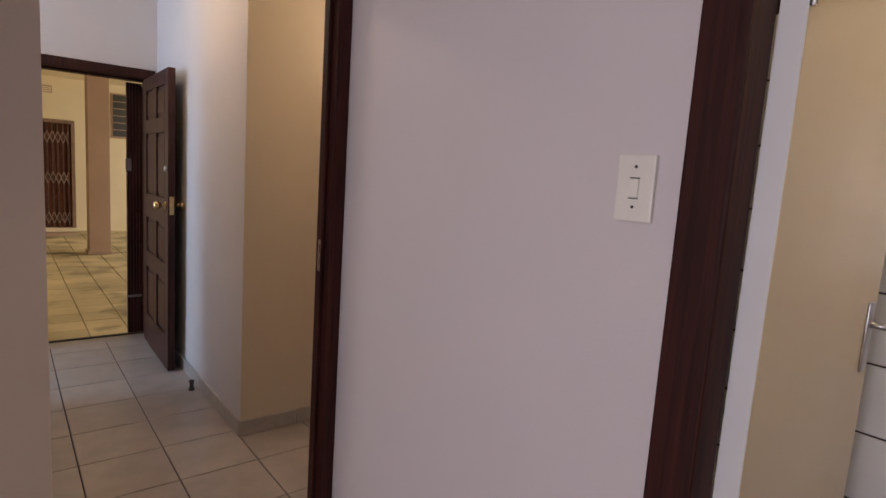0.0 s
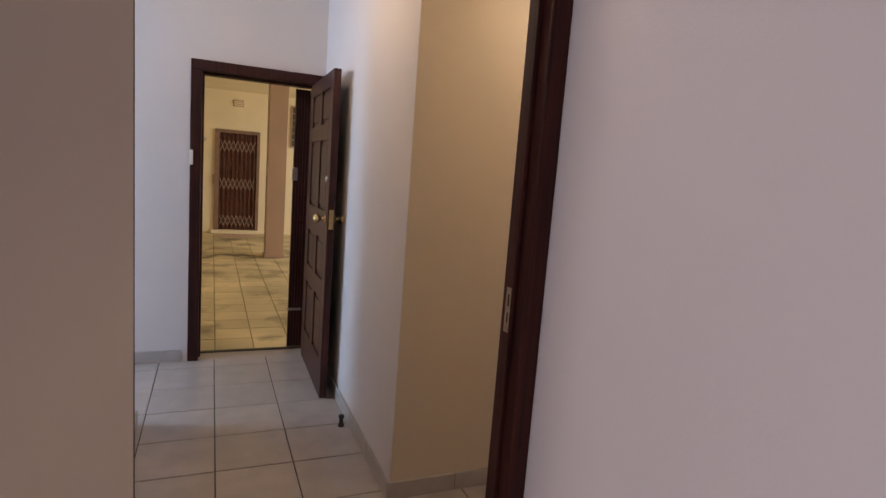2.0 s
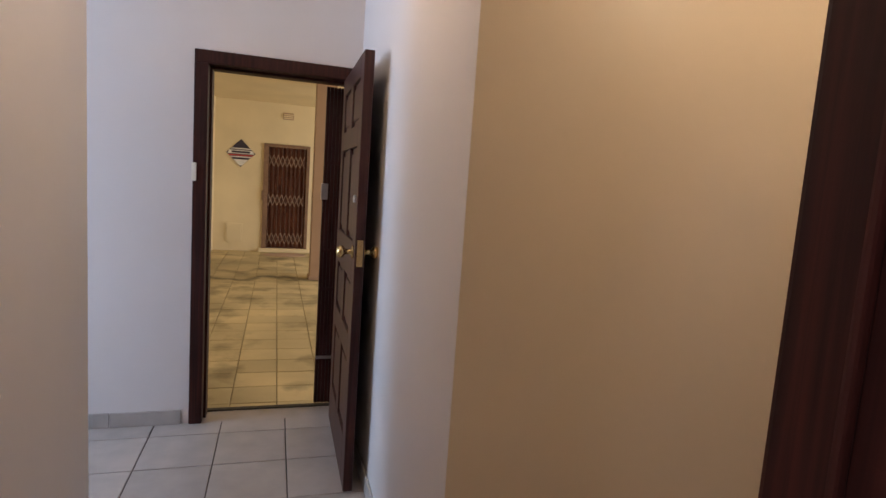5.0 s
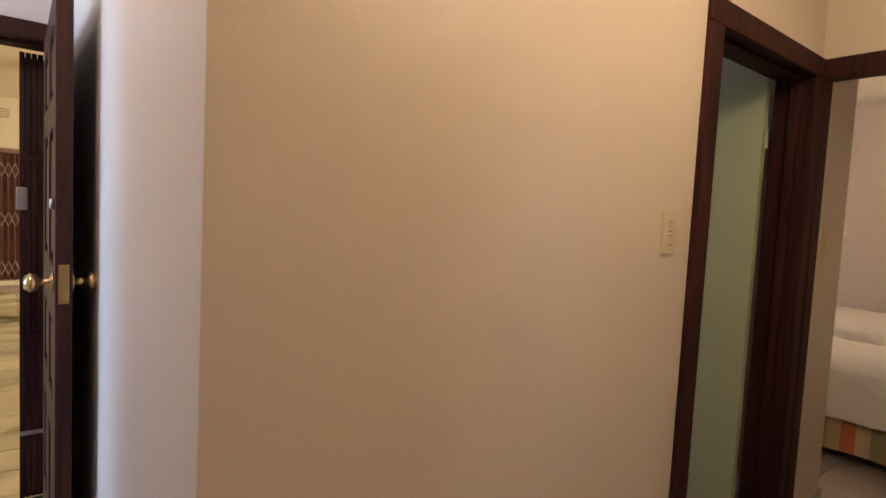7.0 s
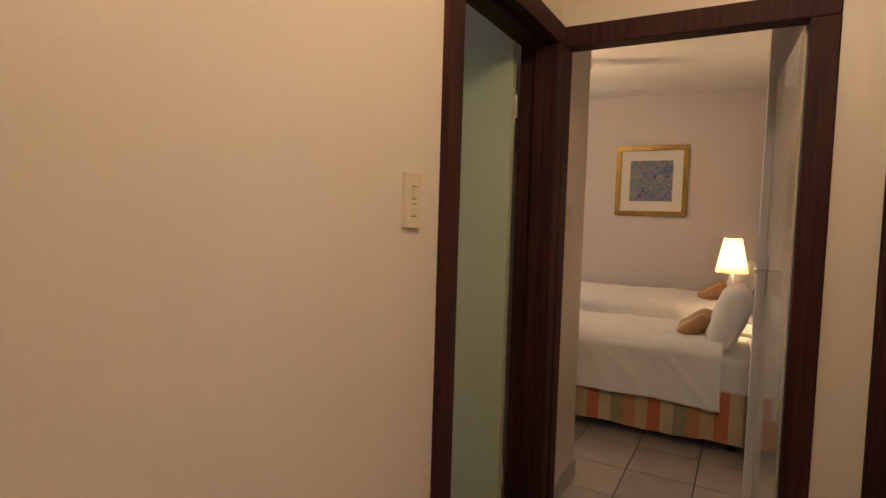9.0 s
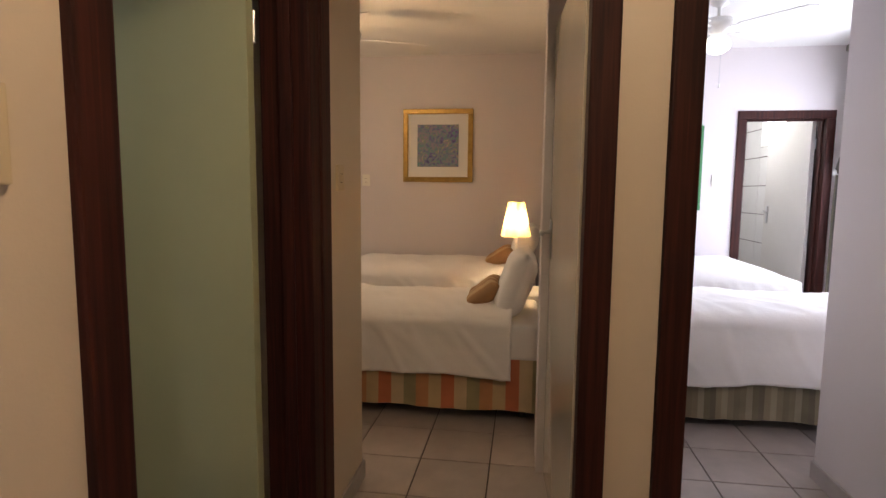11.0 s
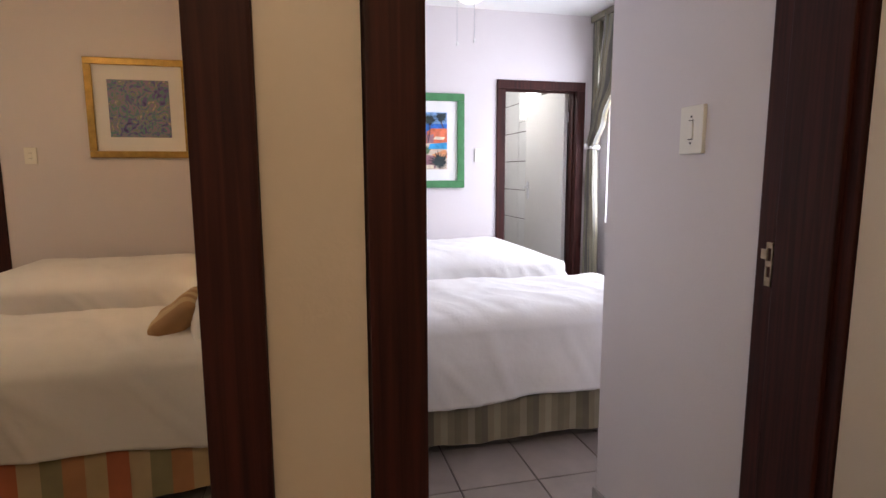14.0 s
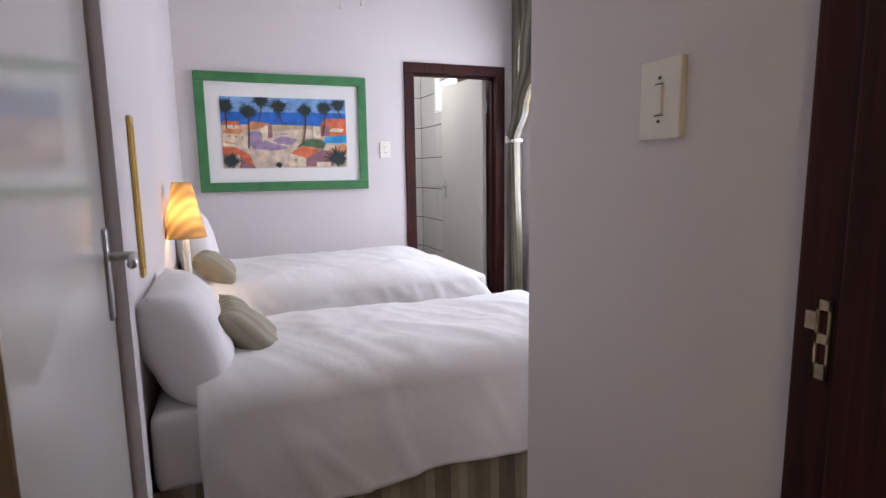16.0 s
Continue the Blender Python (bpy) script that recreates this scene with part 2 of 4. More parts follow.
def stain_and_shade(m, centre, half, dark):
    """A ragged shadow band painted across the paving at y = centre, and scattered stained patches."""
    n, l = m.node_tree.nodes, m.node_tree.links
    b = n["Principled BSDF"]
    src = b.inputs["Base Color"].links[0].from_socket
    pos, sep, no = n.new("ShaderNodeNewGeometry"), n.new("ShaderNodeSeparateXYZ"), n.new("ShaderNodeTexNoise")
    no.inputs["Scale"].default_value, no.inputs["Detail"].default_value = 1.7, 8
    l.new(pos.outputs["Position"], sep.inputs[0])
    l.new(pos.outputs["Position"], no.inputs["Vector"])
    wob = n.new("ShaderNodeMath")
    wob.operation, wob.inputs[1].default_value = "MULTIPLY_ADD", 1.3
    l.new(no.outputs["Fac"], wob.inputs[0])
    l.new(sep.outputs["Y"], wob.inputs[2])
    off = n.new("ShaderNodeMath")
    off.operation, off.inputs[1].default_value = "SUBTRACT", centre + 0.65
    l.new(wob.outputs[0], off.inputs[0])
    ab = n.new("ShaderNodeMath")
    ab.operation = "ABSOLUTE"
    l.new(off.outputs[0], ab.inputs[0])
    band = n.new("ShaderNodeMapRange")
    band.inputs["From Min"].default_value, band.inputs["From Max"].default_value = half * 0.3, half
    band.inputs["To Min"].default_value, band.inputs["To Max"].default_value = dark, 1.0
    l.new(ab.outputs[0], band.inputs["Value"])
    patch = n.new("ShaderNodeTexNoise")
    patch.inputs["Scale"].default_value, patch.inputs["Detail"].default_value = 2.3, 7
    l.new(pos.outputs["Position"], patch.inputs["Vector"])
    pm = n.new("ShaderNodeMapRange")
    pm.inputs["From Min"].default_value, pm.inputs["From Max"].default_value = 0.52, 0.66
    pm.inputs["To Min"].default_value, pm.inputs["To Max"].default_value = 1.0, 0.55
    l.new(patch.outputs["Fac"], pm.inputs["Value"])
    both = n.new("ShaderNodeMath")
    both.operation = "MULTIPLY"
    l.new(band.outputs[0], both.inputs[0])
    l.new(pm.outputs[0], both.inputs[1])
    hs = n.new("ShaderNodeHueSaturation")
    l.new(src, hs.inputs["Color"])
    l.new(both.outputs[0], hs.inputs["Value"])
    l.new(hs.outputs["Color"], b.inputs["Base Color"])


# shadow line beside the column, put into the paver colour
stain_and_shade(M_PAVER, 10.15, 0.16, 0.42)
M_PJOINT = material("paver_joint", (0.30, 0.235, 0.13), 0.95, 0, 0.3, 20, 0.3)
M_GATE = material("brown_gate_steel", (0.24, 0.15, 0.11), 0.5, 0.3, 0.15, 20, 0.1)
M_GATE_BAR = material("red_brown_gate_bar", (0.11, 0.05, 0.038), 0.5, 0.3, 0.15, 20, 0.1)
M_EARTH = material("yard_ground", (0.30, 0.26, 0.17), 0.95, 0, 0.3, 0.6, 0.5, 20)
M_SIGN_W = material("sign_white", (0.75, 0.74, 0.78), 0.5)
M_SIGN_D = material("sign_navy", (0.035, 0.03, 0.06), 0.5)
M_SIGN_R = material("sign_red", (0.45, 0.06, 0.06), 0.5)
M_DOOR_RED = wood("red_brown_door", (0.09, 0.028, 0.018), (0.20, 0.07, 0.045), 0.5)
M_BEIGE = material("cream_laminate", (0.66, 0.58, 0.40), 0.4, 0, 0.03, 5, 0.03)
M_GLASS_DIM = material("dark_louvre", (0.05, 0.05, 0.05), 0.2, 0, 0.2, 4, 0.05)


# ---- mesh helpers ----
def link(name, bm, mat, parent=None, label="", smooth=False):
    me = bpy.data.meshes.new(name)
    bm.normal_update()
    bm.to_mesh(me)
    bm.free()
    if smooth:
        for p in me.polygons:
            p.use_smooth = True
    me.materials.append(mat)
    ob = new(name, me)
    if parent:
        ob.parent = parent
    if label:
        tagged(ob, label)
    return ob


def part(name, bm, mat, parent, label="", smooth=False):
    return link(name, bm, mat, parent, label, smooth)


def thing(name, label, category, m=None, group="", kind=""):
    ob = new(name)
    ob.empty_display_size = 0.1
    tagged(ob, label, category, group, kind)
    if m is not None:
        ob.matrix_world = m
    return ob


def boxes(*dims, bevel=0.0, seg=2):
    """One mesh of boxes (x0, x1, y0, y1, z0, z1)."""
    bm = bmesh.new()
    for x0, x1, y0, y1, z0, z1 in dims:
        bmesh.ops.create_cube(bm, size=1, matrix=Matrix.Translation(((x0 + x1) / 2, (y0 + y1) / 2, (z0 + z1) / 2)) @ Matrix.Diagonal((x1 - x0, y1 - y0, z1 - z0, 1)))
    if bevel:
        bmesh.ops.bevel(bm, geom=bm.edges[:], offset=bevel, segments=seg, affect="EDGES", profile=0.6)
    return bm


def lathe(profile, steps=28, m=None):
    """A turned shape about z from (radius, height) pairs."""
    bm = bmesh.new()
    rings = []
    for r, z in profile:
        rings.append([bm.verts.new((r * math.cos(2 * math.pi * i / steps), r * math.sin(2 * math.pi * i / steps), z)) for i in range(steps)])
    for a, b in zip(rings, rings[1:]):
        for i in range(steps):
            bm.faces.new((a[i], a[(i + 1) % steps], b[(i + 1) % steps], b[i]))
    for ring, flip in ((rings[0], True), (rings[-1], False)):
        if ring[0].co.xy.length > 0.0005:
            bm.faces.new(ring[::-1] if flip else ring)
    if m:
        bm.transform(m)
    return bm


def rod(a, b, r, steps=10):
    a, b = Vector(a), Vector(b)
    d = b - a
    turn = d.to_track_quat("Z", "Y").to_matrix().to_4x4()
    return lathe([(r, 0), (r, d.length)], steps, Matrix.Translation(a) @ turn)


def join(*bms):
    bm = bmesh.new()
    for b in bms:
        me = bpy.data.meshes.new("tmp")
        b.to_mesh(me)
        b.free()
        bm.from_mesh(me)
        bpy.data.meshes.remove(me)
    return bm


def poly(points, z=0.0, depth=0.002):
    """A thin flat shape with the given outline in x and z, standing at y = z, toward -y."""
    bm = bmesh.new()
    back = [bm.verts.new((x, z, y)) for x, y in points]
    front = [bm.verts.new((x, z - depth, y)) for x, y in points]
    bm.faces.new(front)
    for i in range(len(points)):
        j = (i + 1) % len(points)
        bm.faces.new((back[i], back[j], front[j], front[i]))
    bmesh.ops.recalc_face_normals(bm, faces=bm.faces[:])
    return bm


def structure(name, bm, mat, label):
    return tagged(link(name, bm, mat), label, name.split("_")[0], "", "structure")


def pieces(name, parent, size, places, mat, bevel=0.004, tilt=0.0):
    """Alike pieces on one mesh; each place is (x, y, z) of the piece's corner, size (dx, dy, dz)."""
    me = None
    rng = random.Random(len(places))
    for x, y, z in places:
        if me is None:
            ob = link(name, boxes((0, size[0], 0, size[1], 0, size[2]), bevel=bevel, seg=1), mat, parent)
            me = ob.data
        else:
            ob = new(name, me)
            ob.parent = parent
        ob.location = (x, y, z + rng.uniform(-tilt, tilt))


# ---- structure ----
H = 2.78
structure("wall_entrance", boxes((-3.2, 0.152, 4.92, 5.12, 0, H), (1.035, 5.0, 4.92, 5.12, 0, H), (6.2, 7.346, 4.92, 5.12, 0, H), (0.152, 1.035, 4.92, 5.12, 2.105, H),
                                 (5.0, 6.2, 4.92, 5.12, 0, 0.9), (5.0, 6.2, 4.92, 5.12, 2.2, H)), M_WALL, "smooth off-white painted wall around the entrance door")
structure("wall_corridor", boxes((1.0492, 1.17, 2.9008, 4.92, 0, H)), M_WALL, "smooth off-white corridor wall beside the entrance door")
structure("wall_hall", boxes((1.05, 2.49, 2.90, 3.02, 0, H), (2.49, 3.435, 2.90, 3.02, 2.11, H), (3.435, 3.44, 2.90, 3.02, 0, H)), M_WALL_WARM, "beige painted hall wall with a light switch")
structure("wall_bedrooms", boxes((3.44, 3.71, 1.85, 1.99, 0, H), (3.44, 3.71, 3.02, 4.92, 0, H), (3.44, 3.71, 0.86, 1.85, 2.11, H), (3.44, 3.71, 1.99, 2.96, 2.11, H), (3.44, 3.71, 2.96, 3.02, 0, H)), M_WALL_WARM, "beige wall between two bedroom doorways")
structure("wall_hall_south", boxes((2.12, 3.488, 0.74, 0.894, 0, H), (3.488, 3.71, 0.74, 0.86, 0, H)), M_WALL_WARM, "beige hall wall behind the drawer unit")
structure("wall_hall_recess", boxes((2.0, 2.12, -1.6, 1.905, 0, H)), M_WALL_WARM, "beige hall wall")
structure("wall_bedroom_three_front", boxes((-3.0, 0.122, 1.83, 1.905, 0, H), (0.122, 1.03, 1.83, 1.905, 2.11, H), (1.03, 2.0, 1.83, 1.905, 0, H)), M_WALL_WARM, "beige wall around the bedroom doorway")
structure("wall_bedroom_three_side", boxes((1.03, 1.15, 0.59, 1.83, 0, H), (1.03, 1.15, -0.41, 0.59, 2.11, H), (1.03, 1.15, -3.0, -0.41, 0, H)), M_WALL, "pale lilac-white bedroom wall with a switch")
structure("wall_corridor_left", boxes((-0.185, -0.065, 1.905, 3.90, 0, H), (-3.2, -0.185, 3.78, 3.90, 0, H)), M_WALL, "off-white wall corner of the entrance corridor")
structure("wall_lobby_end", boxes((-3.2, -3.08, 3.90, 4.92, 0, 0.75), (-3.2, -3.08, 3.90, 4.92, 2.25, H), (-3.2, -3.08, 3.90, 4.05, 0.75, 2.25), (-3.2, -3.08, 4.95, 4.92, 0.75, 2.25)), M_WALL, "plain off-white end wall with a window opening")
structure("wall_bedroom_three_back", boxes((-3.0, -2.5, -3.12, -3.0, 0, H), (-0.7, 1.12, -3.12, -3.0, 0, H), (-2.5, -0.7, -3.12, -3.0, 0, H), (-3.12, -3.0, -3.12, -1.0, 0, H), (-3.12, -3.0, 0.8, 1.92, 0, H), (-3.12, -3.0, -1.0, 0.8, 0, 0.75), (-3.12, -3.0, -1.0, 0.8, 2.25, H)), M_WALL, "plain off-white bedroom walls with a window opening")
structure("wall_partition", boxes((3.71, 7.226, 1.85, 1.99, 0, H), (4.50, 4.56, 1.78, 1.85, 0, H), (4.30, 4.54, 1.99, 2.165, 0, H)), M_WALL, "off-white wall between the two bedrooms")
structure("wall_far", boxes((7.226, 7.346, -1.05, -0.493, 0, H), (7.226, 7.346, 0.329, 4.023, 0, H), (7.226, 7.346, 4.823, 4.92, 0, H), (7.226, 7.346, -0.493, 0.329, 2.08, H), (7.226, 7.346, 4.023, 4.823, 2.115, H)), M_WALL, "off-white bedroom wall with pictures and bathroom doorways")
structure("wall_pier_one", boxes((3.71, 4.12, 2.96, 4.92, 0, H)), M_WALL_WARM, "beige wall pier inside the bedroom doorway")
structure("wall_pier_two", boxes((3.71, 4.45, -0.9, 0.875, 0, H)), M_WALL, "lilac-white wall pier with a rocker switch")
structure("wall_window", boxes((4.45, 5.4, -0.81, -0.66, 0, H), (7.09, 7.226, -0.81, -0.66, 0, H), (5.4, 7.09, -0.81, -0.66, 0, 0.85), (5.4, 7.09, -0.81, -0.66, 2.3, H)), M_WALL, "off-white bedroom wall with a wide window opening")
structure("wall_bathrooms", boxes((8.9, 9.0, 1.6, 3.8, 0, H), (8.9, 9.0, 4.4, 5.12, 0, H), (8.9, 9.0, 3.8, 4.4, 0, 1.9), (8.9, 9.0, 3.8, 4.4, 2.22, H),
                                  (7.346, 9.4, 1.5, 1.6, 0, H), (7.346, 8.9, 3.1, 3.2, 0, H), (7.346, 8.9, 4.92, 5.12, 0, H), (9.3, 9.4, -0.63, 1.5, 0, H), (7.346, 8.22, -0.63, -0.53, 0, H), (8.85, 9.3, -0.63, -0.53, 0, H), (8.22, 8.85, -0.63, -0.53, 0, 1.88), (8.22, 8.85, -0.63, -0.53, 2.26, H)), M_WALL, "plain bathroom walls behind the tiling")
structure("wall_bath_three", boxes((1.12, 2.12, -1.7, -1.6, 0, H)), M_WALL, "plain bathroom wall")
structure("ceiling", boxes((-3.2, 3.5, -3.12, 5.12, H, H + 0.1)), M_CEIL, "plain white hall ceiling")
structure("ceiling_bedrooms", boxes((3.5, 9.4, -1.05, 5.12, 2.64, 2.90)), M_CEIL, "plain white bedroom ceiling")
structure("ground", boxes((-60, 60, -60, 80, -0.45, -0.25)), M_EARTH, "bare sandy yard ground")
floor_hall = structure("floor_hall", boxes((-3.2, 3.44, -3.12, 4.92, -0.1, -0.006)), M_GROUT, "grey-beige ceramic tiled floor with dark grout")
floor_rooms = structure("floor_bedrooms", boxes((3.44, 9.4, -1.05, 4.92, -0.1, -0.006)), M_GROUT, "grey-beige ceramic tiled bedroom floor with dark grout")


def baseboard(x0, x1, y0, y1, h=0.085):
    return tagged(link("baseboard", boxes((x0, x1, y0, y1, 0.0, h), bevel=0.003, seg=1), M_SKIRT), "grey-beige tile skirting along the wall", "baseboard", "skirtings", "structure")


for i in range(6):
    y0 = 2.90 + i * 0.366
    baseboard(1.037, 1.049, y0 + 0.0015, min(4.92, y0 + 0.363))
for x0, x1 in ((1.038, 1.36), (1.364, 1.72), (1.724, 2.08), (2.084, 2.487)):
    baseboard(x0, x1, 2.888, 2.90)
for i in range(5):
    baseboard(-0.065, -0.053, 2.1 + i * 0.366, 2.1 + i * 0.366 + 0.363)
for x0 in (-1.71, -1.345, -0.98, -0.615, -0.25):
    baseboard(x0, min(x0 + 0.362, 0.150), 4.908, 4.92)
baseboard(4.12, 4.132, 2.96, 4.85)
baseboard(3.512, 4.132, 2.948, 2.96)
baseboard(3.735, 4.462, 0.875, 0.887)
baseboard(4.45, 4.462, -0.8, 0.875)
baseboard(7.214, 7.226, 0.34, 1.85)
baseboard(7.214, 7.226, 1.99, 4.01)


# ---- doors ----
def door(name, m, width, depth, left, right, label, top=2.03, head=0.08, leaf=None, strike=None, frame_mat=None, right_start=None):
    """A doorway's timber frame in local x (across) and y (through). leaf: (hinge side, degrees, material, thickness, handle)."""
    wd = frame_mat or M_WOOD
    d = thing(name, label, "door", m, kind="structure")
    p = 0.018
    part("jamb", boxes((-left, 0, -p, depth + p, 0, top), bevel=0.006), wd, d)
    part("jamb", boxes((width, width + right, -p if right_start is None else right_start, depth + p, 0, top), bevel=0.006), wd, d)
    part("lintel", boxes((-left, width + right, -p, depth + p, top, top + head), bevel=0.006), wd, d)
    if depth < 0.07:
        return d
    part("door_stop", boxes((0, 0.014, depth * 0.3, depth - 0.045, 0, top - 0.014), bevel=0.004), wd, d)
    part("door_stop", boxes((width - 0.014, width, depth * 0.3, depth - 0.045, 0, top - 0.014), bevel=0.004), wd, d)
    part("door_stop", boxes((0, width, depth * 0.3, depth - 0.045, top - 0.014, top), bevel=0.004), wd, d)
    if strike is not None:
        sx, z = strike
        s = part("strike_plate", boxes((-0.001, 0.003, -0.013, 0.013, -0.075, -0.045), (-0.001, 0.003, -0.013, 0.013, -0.008, 0.012), (-0.001, 0.003, -0.013, 0.013, 0.055, 0.075), (-0.001, 0.003, -0.013, -0.007, -0.075, 0.075),
                                       (-0.001, 0.003, 0.007, 0.013, -0.075, 0.075), (-0.001, 0.004, 0.010, 0.030, 0.016, 0.050), bevel=0.001, seg=1), M_STRIKE, d, "worn metal strike plate")
        s.matrix_basis = pose(0 if sx == "left" else width, depth - 0.022, z) @ Matrix.Diagonal((1 if sx == "left" else -1, 0.75, 0.68, 1))
    return d


def lever(parent, x, y, z, side, mat=M_METAL, toward=1):
    """A lever handle on a long backplate; side: the face's direction in y."""
    part("handle", join(boxes((x - 0.021, x + 0.021, min(y, y + side * 0.007), max(y, y + side * 0.007), z - 0.09, z + 0.085), bevel=0.003), rod((x, y, z + 0.03), (x, y + side * 0.05, z + 0.03), 0.009),
                        rod((x, y + side * 0.046, z + 0.03), (x + toward * 0.105, y + side * 0.05, z + 0.027), 0.008)), mat, parent, "satin metal lever handle on a long backplate", True)


def flat_leaf(m, w, label, mat, t=0.04, handle=True, toward=-1, high=2.04, edge=None):
    """A flush door leaf from the hinge at local x 0 along x; the front faces -y."""
    d = thing("door_leaf", label, "door", m, kind="structure")
    part("panel", boxes((0, w, 0, t, 0.008, high), bevel=0.003), mat, d)
    if edge:
        part("edge_strip", boxes((-0.004, -0.0005, 0.001, t - 0.001, 0.01, high - 0.002)), edge, d, "white-painted door edge")
    for z in (0.25, 1.75):
        part("hinge", rod((0.0, -0.004, z), (0.0, -0.004, z + 0.09), 0.006), M_METAL, d)
    if handle:
        lever(d, w - 0.06, 0, 1.12, -1, M_METAL, toward)
        lever(d, w - 0.06, t, 1.12, 1, M_METAL, toward)
    return d


# bedroom doorways in the hall's end wall; local x runs along -y there, local y along +x
door("door_bedroom_one", pose(3.44, 2.875, 0, 0, 0, -90), 0.80, 0.05, 0.085, 0.085, "dark mahogany door frame of the lamp-lit bedroom")
door("door_bedroom_two", pose(3.44, 1.762, 0, 0, 0, -90), 0.862, 0.27, 0.085, 0.038, "dark mahogany door frame with a metal strike plate", strike=("right", 1.09), right_start=0.052)
flat_leaf(pose(3.515, 2.042, 0, 0, 0, 3.7), 0.77, "glossy ivory flush door standing open into the bedroom", M_LEAF_IVORY)
flat_leaf(pose(3.735, 1.742, 0, 0, 0, 4.8), 0.76, "glossy white flush door standing open beside the bed", M_LEAF)
door("door_store", pose(2.562, 2.90, 0), 0.788, 0.12, 0.085, 0.085, "dark mahogany door frame in the hall corner")
flat_leaf(pose(3.33, 3.045, 0, 0, 0, 91), 0.76, "cream flush door standing open, green room light in its colour", M_LEAF_GREEN_LIT, handle=False, high=2.03)
door("door_bedroom_three", pose(0.152, 1.83, 0), 0.827, 0.075, 0.03, 0.05, "dark mahogany bedroom door frame", strike=None)
s = part("strike_plate", boxes((-0.003, 0.001, -0.013, 0.013, -0.075, -0.045), (-0.003, 0.001, -0.013, 0.013, -0.008, 0.012), (-0.003, 0.001, -0.013, 0.013, 0.055, 0.075), (-0.003, 0.001, -0.013, -0.007, -0.075, 0.075),
                               (-0.003, 0.001, 0.007, 0.013, -0.075, 0.075), bevel=0.001, seg=1), M_STRIKE, bpy.data.objects["door_bedroom_three"], "worn metal strike plate")
s.matrix_basis = pose(0.827, 0.060, 1.135) @ Matrix.Diagonal((1, 0.8, 0.75, 1))
flat_leaf(pose(0.15, 1.805, 0, 0, 0, 218), 0.78, "beige flush door folded open into the bedroom", M_LEAF_TAN, handle=False)
door("door_bath_three", pose(1.082, -0.31, 0, 0, 0, 90), 0.81, 0.052, 0.10, 0.085, "dark mahogany bathroom door frame")
flat_leaf(pose(1.108, 0.455, 0, 0, 0, 0.8), 0.72, "cream flush bathroom door standing open", M_LEAF_CREAM, t=0.045, toward=1, edge=M_WHITE, high=2.0)
door("door_bath_two", pose(7.226, 0.254, 0, 0, 0, -90), 0.67, 0.12, 0.075, 0.075, "dark mahogany bathroom door frame", top=2.005, head=0.075)
flat_leaf(pose(7.375, -0.41, 0, 0, 0, 7), 0.70, "white flush bathroom door standing open", M_LEAF, handle=True)
door("door_bath_one", pose(7.226, 4.748, 0, 0, 0, -90), 0.65, 0.12, 0.075, 0.075, "dark mahogany bathroom door frame", top=2.04, head=0.075)


# entrance door: frame, panelled leaf along the corridor wall, brass knobs
ent = door("door_entrance", pose(0.222, 4.92, 0), 0.763, 0.20, 0.07, 0.05, "dark hardwood entrance door frame", top=2.035, head=0.07)
part("sill", boxes((0.0, 0.763, 0.0, 0.15, -0.1, 0.0)), M_TILE, ent, "grey-beige tiled sill")
part("threshold", boxes((0, 0.763, 0.15, 0.19, -0.1, 0.008), bevel=0.004), M_DARK, ent, "thin dark threshold strip")
part("keep", boxes((0.755, 0.763, 0.05, 0.10, 1.33, 1.42), bevel=0.002), M_METAL, ent, "metal lock keep")
part("chain_plate", boxes((-0.075, -0.05, -0.03, -0.018, 1.40, 1.50), bevel=0.004), M_PLATE, ent, "white plastic plate on the frame")


